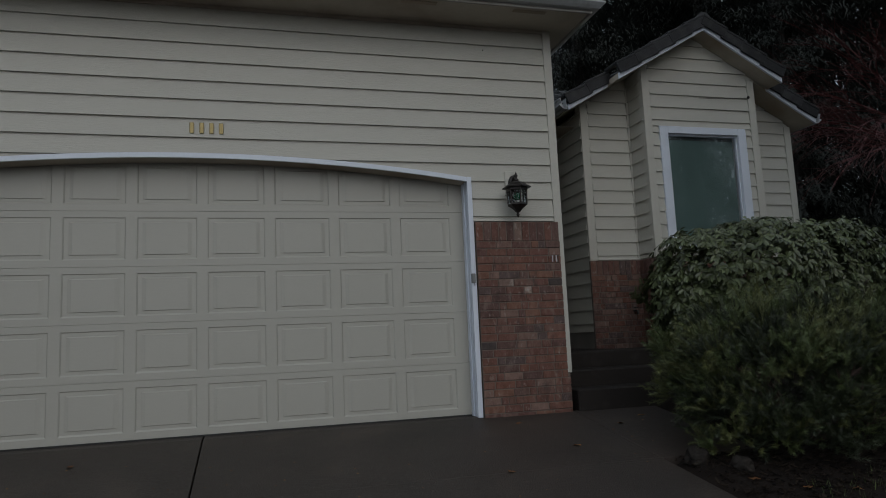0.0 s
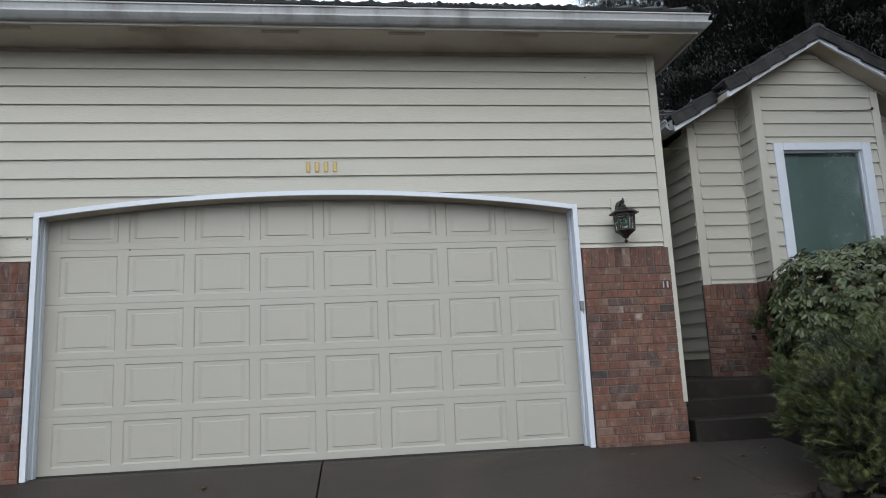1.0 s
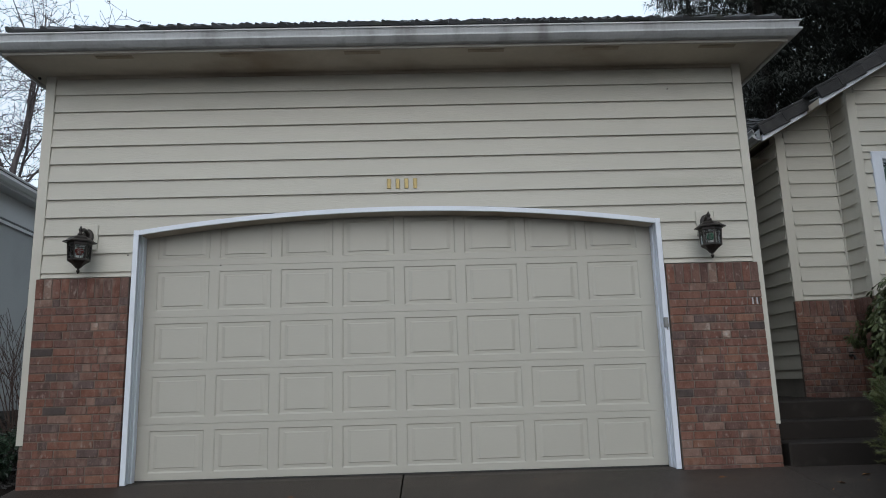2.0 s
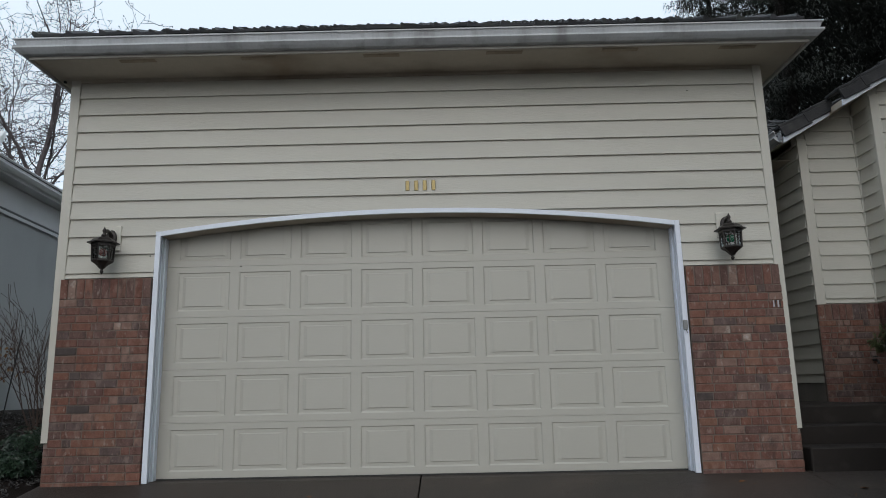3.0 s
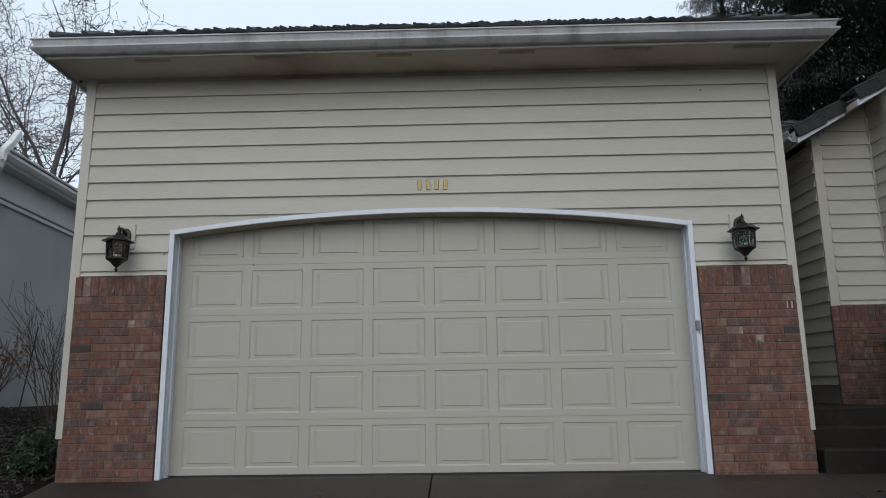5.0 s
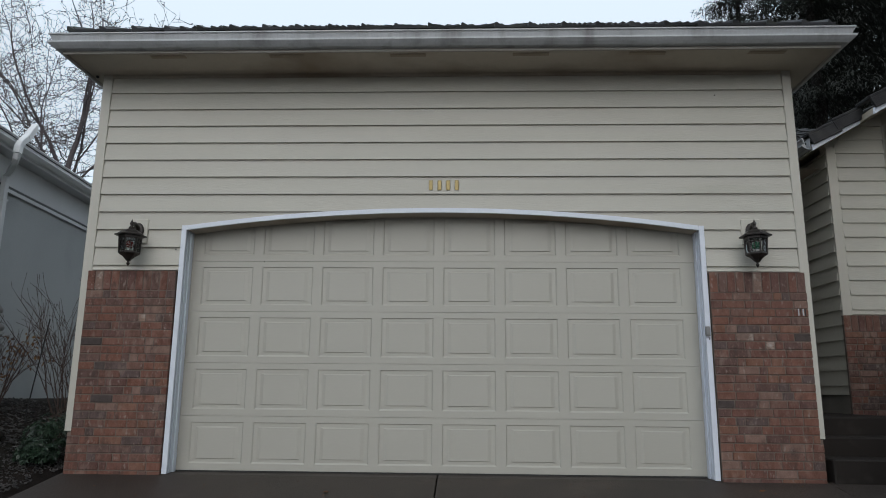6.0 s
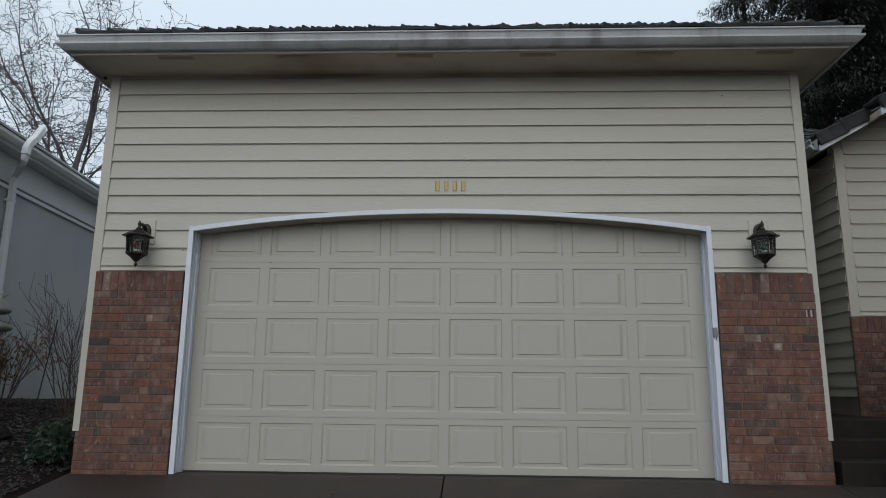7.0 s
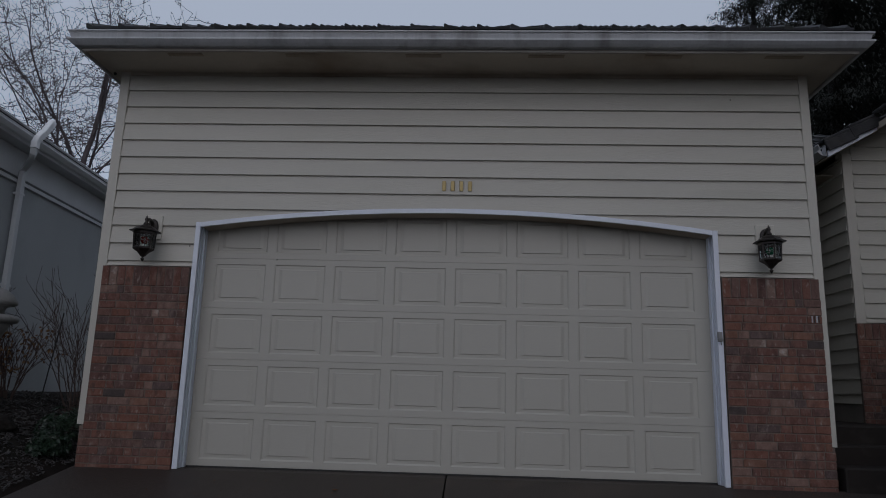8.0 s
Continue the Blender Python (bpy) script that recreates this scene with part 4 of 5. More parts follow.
for nm, x, y, z in (("siding_nail", 2.69, -0.012, 3.609), ("siding_nail", -2.54, -0.014, 2.055), ("door_screw", -1.735, 0.198, 1.975)):
    s = thing(nm, "small dark nail head", "nail", (x, y, z), "nail heads")
    b = lathe(bmesh.new(), [(0.006, 0.0), (0.007, 0.003), (0.004, 0.006)], 8)
    b.transform(Matrix.Rotation(math.pi / 2, 4, "X"))
    part("head", b, M_BLACK, s)
vent = thing("eave_fixture", "small dark security sensor under the eave corner", "sensor", (-3.50, -0.02, SOFFIT_Z - 0.002))
part("body", boxed(-0.012, 0.012, -0.012, 0.012, -0.024, 0.0, bevel=0.004), M_BLACK, vent)

# ---- neighbouring house ----
nb = thing("neighbour_house", "grey stucco neighbouring house with pale gutter and downspout", "house", (-5.363, 1.078, 0), kind="structure")
nb.rotation_euler = (0, 0, radians(4.7))
Y0, Y1 = -5.0, 16.0
part("wall", boxed(-0.62, -0.35, Y0, Y1, -0.3, 3.695), M_STUCCO, nb, "grey-green stucco wall")
part("wall", boxed(-8.0, -0.621, Y0, Y0 + 0.25, -1.0, 3.64), M_STUCCO, nb)
part("frieze_board", boxed(-0.349, -0.325, Y0, Y1, 3.34, 3.692, bevel=0.004), M_NTRIM, nb)
part("shadow_strip", boxed(-0.349, -0.332, Y0, Y1, 3.305, 3.339), M_NDARK, nb)
part("lower_strip", boxed(-0.349, -0.318, Y0, Y1, 3.255, 3.304, bevel=0.003), M_NTRIM, nb)
part("soffit", boxed(-0.348, -0.155, Y0, Y1, 3.700, 3.720), M_NTRIM, nb)
part("fascia", boxed(-0.154, -0.125, Y0, Y1, 3.690, 3.82, bevel=0.003), M_NTRIM, nb)
b = gutter_bm(Y1 - Y0)
b.transform(Matrix.Translation((-0.124, Y0, 3.705)) @ Matrix.Rotation(math.pi / 2, 4, "Z"))
part("gutter", b, M_NGUT, nb, "pale grey metal gutter")
b = bmesh.new()
c = [b.verts.new(p) for p in ((-0.02, Y0 - 0.3, 3.83), (-4.4, Y0 - 0.3, 4.9), (-8.8, Y0 - 0.3, 3.83), (-0.02, Y1, 3.83), (-4.4, Y1, 4.9), (-8.8, Y1, 3.83))]
for q in ((0, 3, 4, 1), (1, 4, 5, 2), (0, 1, 2), (3, 5, 4), (0, 2, 5, 3)):
    b.faces.new([c[i] for i in q])
part("roof", b, M_TILES, nb, "dark low roof")


def spout(pts, w=0.075, d=0.055):
    """Square downspout with rounded bends."""
    bm = bmesh.new()
    pts = [Vector(p) for p in pts]
    rings = []
    for i, p in enumerate(pts):
        t = (pts[min(i + 1, len(pts) - 1)] - pts[max(i - 1, 0)]).normalized()
        u = Vector((1, 0, 0)) - t * t.x
        u.normalize()
        v = t.cross(u)
        rings.append([bm.verts.new(p + u * a * d / 2 + v * e * w / 2) for a, e in ((-1, -0.8), (-0.8, -1), (0.8, -1), (1, -0.8), (1, 0.8), (0.8, 1), (-0.8, 1), (-1, 0.8))])
    for a, e in zip(rings, rings[1:]):
        for k2 in range(8):
            j = (k2 + 1) % 8
            bm.faces.new((a[k2], a[j], e[j], e[k2]))
    bm.faces.new(rings[0][::-1])
    bm.faces.new(rings[-1])
    return bm


part("downspout_elbow", spout([(0.0, 0.92, 4.08), (0.03, 0.89, 4.09), (0.05, 0.84, 4.05), (0.05, 0.77, 3.96), (0.05, 0.71, 3.88), (0.045, 0.65, 3.82), (0.04, 0.61, 3.77), (0.03, 0.58, 3.70), (0.03, 0.575, 3.62)], 0.085, 0.08), M_NGUT, nb, "pale ribbed downspout elbow")
part("downspout_elbow", spout([(0.03, 0.575, 3.62), (0.02, 0.585, 3.56), (-0.03, 0.65, 3.52), (-0.14, 0.80, 3.49), (-0.24, 0.91, 3.46), (-0.28, 0.945, 3.42), (-0.29, 0.95, 3.34)], 0.075, 0.07), M_NTRIM, nb)
for z in (3.99, 3.93, 3.87):
    part("elbow_rib", spout([(0.05, 0.77 + (z - 3.96) * 0.75, z), (0.05, 0.762 + (z - 3.96) * 0.75, z - 0.010)], 0.092, 0.087), M_NGUT, nb)
part("downspout", spout([(-0.29, 0.95, 3.34), (-0.29, 0.95, 2.0), (-0.29, 0.95, 0.5)], 0.085, 0.065), M_NTRIM, nb, "grey painted downspout")
for z in (3.10, 1.90):
    part("strap", boxed(-0.349, -0.252, 0.895, 1.005, z, z + 0.028), M_NTRIM, nb)

# ---- garden ornament, stones ----
urn = thing("stone_ornament", "weathered grey cast-stone garden ornament with stacked tiers", "garden ornament", (-4.755, 0.42, ground_z(-4.755, 0.42)))
base_z = ground_z(-4.755, 0.42) + 0.11
part("column", lathe(bmesh.new(), [(0.17, -0.05), (0.17, 0.06), (0.10, 0.10), (0.085, 0.40), (0.10, 1.20 - base_z), (0.06, 1.24 - base_z)], 20), M_STONE, urn, smooth=True)
part("bowl", lathe(bmesh.new(), [(0.07, 1.22 - base_z), (0.14, 1.27 - base_z), (0.19, 1.36 - base_z), (0.20, 1.415 - base_z)], 24), M_STONE, urn, smooth=True)
part("rim", lathe(bmesh.new(), [(0.22, 1.41 - base_z), (0.27, 1.425 - base_z), (0.285, 1.45 - base_z), (0.27, 1.48 - base_z), (0.215, 1.50 - base_z)], 24), M_STONE, urn, smooth=True)
part("waist", lathe(bmesh.new(), [(0.16, 1.495 - base_z), (0.14, 1.53 - base_z), (0.155, 1.58 - base_z), (0.20, 1.60 - base_z)], 24), M_STONE, urn, smooth=True)
part("dome", lathe(bmesh.new(), [(0.215, 1.595 - base_z), (0.25, 1.61 - base_z), (0.25, 1.64 - base_z), (0.20, 1.71 - base_z), (0.13, 1.765 - base_z), (0.06, 1.79 - base_z), (0.01, 1.80 - base_z)], 24), M_STONE, urn, smooth=True)


def rock(x, y, r, flat, seed, label, name="garden_rock"):
    bm = bmesh.new()
    bmesh.ops.create_icosphere(bm, subdivisions=4, radius=1)
    off = Vector((seed * 3.7, seed, 0))
    for v in bm.verts:
        n = v.co.normalized()
        v.co = n * (1 + 0.36 * noise.noise(n * 1.5 + off) + 0.16 * noise.noise(n * 3.2 + off) + 0.05 * noise.noise(n * 11 + off))
        v.co = Vector((v.co.x * r, v.co.y * r * 0.8, v.co.z * r * flat))
    ob = part(name, bm, M_ROCK, None, smooth=True)
    ob.location = (x, y, ground_z(x, y) + r * flat * 0.35)
    ob.rotation_euler = (0, 0, seed)
    return tagged(ob, label, "rock", "garden rocks")


rock(-4.35, 0.25, 0.17, 0.55, 2, "smooth brown-grey stone on the mulch bed")
rock(-4.75, -0.35, 0.10, 0.6, 5, "small dark stone on the mulch bed")
for i, (x, y, r) in enumerate(((3.63, -1.66, 0.105), (3.82, -1.92, 0.09))):
    rock(x, y, r, 0.80, 10 + i, "rough dark edging stone beside the driveway")


# ---- plants ----
def raw_mesh(name, verts, faces, material, parent=None, kind="", label=""):
    me = bpy.data.meshes.new(name)
    me.from_pydata(verts, [], faces)
    me.materials.append(material)
    ob = new(name, me)
    ob.parent = parent
    return tagged(ob, label, "", "", kind)


def spread(bm, p, d, length, r, depth, rng, split=3, lean=0.5, droop=0.0, wander=0.12, shrink=0.68, seg=5, min_r=0.003):
    """Grows a branch and its side shoots."""
    pts, radii = [p.copy()], [r]
    n = 4 if depth > 0 else 3
    side = []
    for i in range(n):
        d = (d + Vector((rng.gauss(0, wander), rng.gauss(0, wander), rng.gauss(0, wander) - droop))).normalized()
        p = p + d * length / n
        pts.append(p.copy())
        radii.append(max(min_r, r * (1 - 0.55 * (i + 1) / n)))
        side.append((p.copy(), d.copy()))
    tube(bm, pts, radii, max(3, seg))
    if depth <= 0:
        return
    for k in range(split):
        q, dd = side[min(n - 1, k * n // split + rng.randint(0, 1))] if k else side[-1]
        turn = Vector((rng.gauss(0, 1), rng.gauss(0, 1), rng.gauss(0.15, 0.7)))
        turn = (turn - dd * turn.dot(dd)).normalized()
        nd = (dd + turn * (lean if k else lean * 0.4) * rng.uniform(0.7, 1.3)).normalized()
        spread(bm, q, nd, length * shrink * rng.uniform(0.75, 1.15), max(min_r, r * (0.5 if k else 0.66)), depth - 1, rng, split, lean, droop, wander, shrink, max(3, seg - 1), min_r)


def twig(bm, p, d, length, r, level, rng):
    """A crooked shoot that turns up towards the light, with spur buds and side shoots."""
    n = max(3, int(length / 0.13))
    pts, radii = [p.copy()], [r]
    for i in range(n):
        d = (d + Vector((rng.gauss(0, 0.24), rng.gauss(0, 0.24), rng.gauss(0.05, 0.22)))).normalized()
        p = p + d * length / n
        pts.append(p.copy())
        radii.append(max(0.0052, r * (1 - 0.6 * (i + 1) / n)))
        if level > 0 and rng.random() < 0.62:
            side = Vector((rng.gauss(0, 1), rng.gauss(0, 1), rng.gauss(0.25, 0.6)))
            side = (side - d * side.dot(d)).normalized()
            twig(bm, p.copy(), (d * rng.uniform(0.3, 0.9) + side).normalized(), length * rng.uniform(0.32, 0.62), max(0.0056, r * 0.62), level - 1, rng)
        elif level == 0 and rng.random() < 0.5:
            side = Vector((rng.gauss(0, 1), rng.gauss(0, 1), rng.gauss(0.3, 0.6))).normalized()
            tube(bm, [p, p + side * 0.025, p + side * 0.042], [0.006, 0.009, 0.004], 3)
    tube(bm, pts, radii, 4)


def bare_tree(x, y, seed):
    """A forked trunk whose limbs part again and again, set with crooked twigs."""
    rng = random.Random(seed)
    tree = thing("bare_tree", "leafless deciduous tree with forked limbs and crooked twigs behind the roof", "tree", (x, y, ground_z(x, y) - 0.1))
    part("trunk", tube(bmesh.new(), [(0, 0, 0), (0.03, 0, 1.6), (0.0, 0.02, 3.2), (0.02, 0.02, 4.6)], [0.20, 0.15, 0.115, 0.090], 10), M_BARK, tree)

    def limb(bm, p, d, length, r, level):
        n = max(5, int(length / 0.30))
        pts, radii = [p.copy()], [r]
        for i in range(n):
            d = (d + Vector((rng.gauss(0, 0.085), rng.gauss(0, 0.085), 0.018))).normalized()
            p = p + d * length / n
            pts.append(p.copy())
            radii.append(max(0.008, r * (1 - 0.86 * (i + 1) / n)))
            if p.z > 3.6:
                for _ in range(2):
                    if rng.random() < 0.78:
                        a = rng.uniform(0, 6.283)
                        out = (d * rng.uniform(0.1, 0.7) + Vector((math.cos(a), math.sin(a), rng.uniform(-0.25, 0.35)))).normalized()
                        twig(bm, p.copy(), out, rng.uniform(0.5, 1.25), max(0.007, radii[-1] * 0.30), rng.choice((1, 1, 2)), rng)
            if level > 0 and i in (n // 3, (2 * n) // 3):
                a = rng.uniform(0, 6.283)
                out = (d + 0.42 * Vector((math.cos(a), math.sin(a), 0.1))).normalized()
                limb(bm, p.copy(), out, length * rng.uniform(0.5, 0.7), radii[-1] * 0.66, level - 1)
        tube(bm, pts, radii, 7)

    # foot, lean, length and girth of each limb
    for foot, dx, dy, ln, r in ((4.3, -0.10, 0.05, 5.0, 0.052), (4.5, 0.20, 0.0, 5.0, 0.070), (3.6, -0.28, -0.05, 5.6, 0.042), (3.0, -0.42, 0.1, 5.8, 0.038), (4.2, 0.60, 0.1, 2.8, 0.034),
                                (3.2, -0.20, 0.3, 5.8, 0.042), (2.8, -0.62, 0.0, 5.8, 0.036)):
        bm = bmesh.new()
        limb(bm, Vector((0.01, 0.01, foot)), Vector((dx, dy, 1)).normalized(), ln, r, 1)
        part("limb", bm, M_BARK, tree)
    return tree


bare_tree(-8.75, 8.2, 12)


def conifer_parts(seed, height=26.0, reach=4.3):
    """Trunk and drooping needle sprays of a tall fir."""
    rng = random.Random(seed)
    verts, faces = [], []
    z = 0.8
    while z < height - 0.4:
        length = reach * (1 - z / height) ** 0.75 + 0.25
        for b in range(6):
            a = rng.uniform(0, 2 * math.pi)
            ln = length * rng.uniform(0.7, 1.12)
            n = max(3, int(ln / 0.30))
            for i in range(n):
                f = (i + 0.6) / n
                r = ln * f
                px, py, pz = r * math.cos(a), r * math.sin(a), z - 0.28 * r - 0.05 * r * r * 0.4 + 0.2
                for s in range(38):
                    jx, jy, jz = rng.uniform(-0.22, 0.22), rng.uniform(-0.22, 0.22), rng.uniform(-0.2, 0.2)
                    b2 = a + rng.uniform(-1.5, 1.5)
                    sl = rng.uniform(0.09, 0.22)
                    dz = rng.uniform(-0.22, 0.03)
                    w = rng.uniform(0.012, 0.022)
                    sx, sy, sz = px + jx, py + jy, pz + jz
                    ex, ey, ez = sx + sl * math.cos(b2), sy + sl * math.sin(b2), sz + dz
                    nx, ny = -math.sin(b2) * w, math.cos(b2) * w
                    k2 = len(verts)
                    verts += [(sx + nx, sy + ny, sz), (ex, ey, ez), (sx - nx, sy - ny, sz)]
                    faces.append((k2, k2 + 1, k2 + 2))
        z += 0.42
    return verts, faces


def conifer(x, y, seed):
    tree = thing("conifer", "tall dark dense conifer, those in front unseen and added for shade", "tree", (x, y, ground_z(x, y) - 0.2), "conifers behind the house")
    part("trunk", tube(bmesh.new(), [(0, 0, 0), (0.05, 0, 9), (0, 0.05, 18), (0, 0, 25.9)], [0.26, 0.18, 0.10, 0.03], 9), M_DARKBARK, tree)
    v, f = conifer_parts(seed)
    raw_mesh("crown", v, f, M_CONIFER, tree)
    return tree


fir_a, fir_b = conifer(11.3, 14.5, 31), conifer(15.0, 12.8, 47)
rng = random.Random(8)
# negative y: unseen firs in front, added to shade the wing and its window
for i, (x, y) in enumerate(((18.4, 12.0), (21.8, 10.6), (13.2, 18.5), (17.0, 17.0), (20.8, 16.0), (24.5, 7.5), (12.6, 23.0), (18.8, 21.5), (15.2, 9.6), (19.5, 7.6), (10.6, -4.6), (9.6, -8.6), (13.5, -12.5), (15.5, -5.5), (16.2, 14.6), (22.6, 14.0))):
    c = copy_thing(fir_a if i % 2 else fir_b, Matrix.Translation((x, y, 0.0)) @ Matrix.Rotation(rng.uniform(0, 6.28), 4, "Z"))


# dense woods far behind the house
verts, faces = [], []
rng = random.Random(90)
for i in range(75000):
    a = radians(rng.uniform(28.0, 62.0))
    r = rng.uniform(33.0, 38.0)
    top = 27 + 4 * noise.noise((a * 14, 0, 0)) + 2 * noise.noise((a * 50, 3, 0)) - 9 * max(0.0, (0.56 - a) / 0.07)
    x, y, z = r * math.sin(a), r * math.cos(a) - 6.5, rng.uniform(0, 1) ** 0.8 * top
    g, sl, w = rng.uniform(0, 6.283), rng.uniform(0.3, 0.7), rng.uniform(0.05, 0.12)
    dx, dy = math.cos(g), math.sin(g)
    dz = rng.uniform(-0.8, 0.1) * sl
    k2 = len(verts)
    verts += [(x, y, z), (x + dx * sl / 2 - dy * w, y + dy * sl / 2 + dx * w, z + dz / 2), (x + dx * sl, y + dy * sl, z + dz), (x + dx * sl / 2 + dy * w, y + dy * sl / 2 - dx * w, z + dz / 2)]
    faces.append((k2, k2 + 1, k2 + 2, k2 + 3))
ob = raw_mesh("far_woods", verts, faces, M_CONIFER, None, "stuff", "dense dark evergreen woods far behind the house")
ob["category"] = "woods"


def whorl(verts, faces, p, out, rng, count, length, width, droop):
    """A rosette of long leaves about a shoot tip."""
    out = out.normalized()
    u = out.cross(Vector((0.2, 0.5, 0.84))).normalized()
    w = out.cross(u)
    a0 = rng.uniform(0, 6.28)
    for i in range(count):
        a = a0 + 2 * math.pi * i / count + rng.uniform(-0.25, 0.25)
        side = u * math.cos(a) + w * math.sin(a)
        tilt = rng.uniform(0.1, 0.8)
        d = (side + out * tilt + Vector((0, 0, -droop * rng.uniform(0.3, 1.2)))).normalized()
        ln = length * rng.uniform(0.7, 1.15)
        wd = width * rng.uniform(0.8, 1.15)
        s = d.cross(out).normalized()
        up = s.cross(d)
        bend = Vector((0, 0, -0.22 * ln))
        k2 = len(verts)
        mid = p + d * ln * 0.55
        verts += [tuple(p + d * 0.008)]
        for q, h, sag in ((0.28, 0.36, 0.10), (0.55, 0.50, 0.32), (0.82, 0.40, 0.66)):
            verts += [tuple(p + d * ln * q + s * wd * h + up * 0.006 + bend * sag), tuple(p + d * ln * q - s * wd * h + up * 0.006 + bend * sag)]
        verts += [tuple(p + d * ln + bend), tuple(mid + bend * 0.28 - up * 0.003)]
        ring = [0, 1, 3, 5, 7, 6, 4, 2]
        faces += [(k2 + a, k2 + b, k2 + 8) for a, b in zip(ring, ring[1:] + ring[:1])]


def rhododendron(x, y, rx, ry, top):
    rng = random.Random(17)
    z0 = ground_z(x, y)
    bush = thing("rhododendron", "large green rhododendron bush with drooping leathery leaves", "shrub", (x, y, z0))
    h = top - z0
    verts, faces = [], []
    for i in range(2100):
        th, cz = rng.uniform(0, 6.283), rng.uniform(-0.55, 1.0)
        sr = math.sqrt(1 - cz * cz)
        n = Vector((sr * math.cos(th), sr * math.sin(th), cz))
        n = n / (abs(n.x) ** 3 + abs(n.y) ** 3 + abs(n.z) ** 3) ** (1 / 3)
        lump = 1 + 0.16 * noise.noise(n * 2.3 + Vector((4, 1, 7))) + 0.07 * noise.noise(n * 6)
        depth = lump * (rng.uniform(0.93, 1.03) if i % 3 else rng.uniform(0.68, 0.9))
        p = Vector((n.x * rx * depth, n.y * ry * depth, h * 0.50 + n.z * h * 0.50 * depth))
        whorl(verts, faces, p, Vector((n.x / rx, n.y / ry, n.z / (h * 0.5) + 0.25)), rng, rng.randint(6, 9), 0.090, 0.040, 0.95)
    raw_mesh("foliage", verts, faces, M_RHODO, bush)
    for i in range(9):
        a = i * 0.7
        bm = bmesh.new()
        spread(bm, Vector((0.1 * math.cos(a), 0.1 * math.sin(a), -0.05)), Vector((0.7 * math.cos(a), 0.5 * math.sin(a), 0.8)).normalized(), h * 0.36, 0.028, 3, rng, 3, 0.7, 0, 0.12, 0.65, 5, 0.004)
        part("branch", bm, M_TWIG, bush)
    return bush


rhododendron(6.20, 0.30, 1.46, 0.85, 1.90)


def mugo(x, y, rx, ry, top):
    rng = random.Random(23)
    z0 = ground_z(x, y)
    bush = thing("mugo_pine", "dense rounded dwarf pine with long dark green needles", "shrub", (x, y, z0))
    h = top - z0
    tones = [([], []), ([], []), ([], [])]
    for i in range(340):
        th, cz = rng.uniform(0, 6.283), rng.uniform(-0.75, 1.0)
        sr = math.sqrt(1 - cz * cz)
        n = Vector((sr * math.cos(th), sr * math.sin(th), cz))
        n = n / (abs(n.x) ** 2.4 + abs(n.y) ** 2.4 + abs(n.z) ** 2.4) ** (1 / 2.4)
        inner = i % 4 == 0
        lump = (1 + 0.20 * noise.noise(n * 2.4 + Vector((1, 8, 3)))) * (rng.uniform(0.55, 0.72) if inner else rng.uniform(0.78, 0.94))
        c = Vector((n.x * rx * lump, n.y * ry * lump, h * 0.5 + n.z * h * 0.5 * lump))
        if i >= 290:
            th = rng.uniform(2.6, 6.4)
            low = rng.uniform(0.55, 0.84)
            c = Vector((rx * low * math.cos(th), ry * low * math.sin(th), rng.uniform(0.0, 0.28)))
            n = Vector((math.cos(th), math.sin(th), -0.2))
        puff = rng.uniform(0.13, 0.23)
        # inner and underside puffs always take the dark tone: shade put into their colour
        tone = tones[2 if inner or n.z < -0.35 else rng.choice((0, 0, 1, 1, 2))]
        verts, faces = tone
        for s in range(15):
            axis = (n * 0.55 + Vector((rng.gauss(0, 0.42), rng.gauss(0, 0.42), 0.60 + rng.gauss(0, 0.35)))).normalized()
            u = axis.cross(Vector((0.3, 0.9, 0.2))).normalized()
            w = axis.cross(u)
            sl = puff * rng.uniform(0.7, 1.15)
            foot = c + Vector((rng.gauss(0, 0.05), rng.gauss(0, 0.05), rng.gauss(0, 0.04)))
            for k3 in range(52):
                a = rng.uniform(0, 6.283)
                st = foot + axis * sl * (1 - 0.62 * rng.random() ** 1.2)
                nd = (axis * rng.uniform(0.7, 1.5) + u * math.cos(a) + w * math.sin(a)).normalized()
                ln = rng.uniform(0.036, 0.056)
                sd = nd.cross(axis).normalized() * 0.0023
                k2 = len(verts)
                verts += [tuple(st - sd), tuple(st + sd), tuple(st + nd * ln)]
                faces.append((k2, k2 + 1, k2 + 2))
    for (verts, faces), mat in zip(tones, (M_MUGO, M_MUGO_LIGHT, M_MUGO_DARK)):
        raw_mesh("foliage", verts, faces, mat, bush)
    for i in range(12):
        a = i * 0.53
        bm = bmesh.new()
        spread(bm, Vector((0.08 * math.cos(a), 0.08 * math.sin(a), -0.05)), Vector((math.cos(a), 0.8 * math.sin(a), 0.5)).normalized(), h * 0.38, 0.03, 3, rng, 3, 0.6, -0.05, 0.12, 0.65, 5, 0.006)
        part("branch", bm, M_TWIG, bush)
    return bush


mugo(4.72, -1.58, 1.10, 0.85, 0.90)

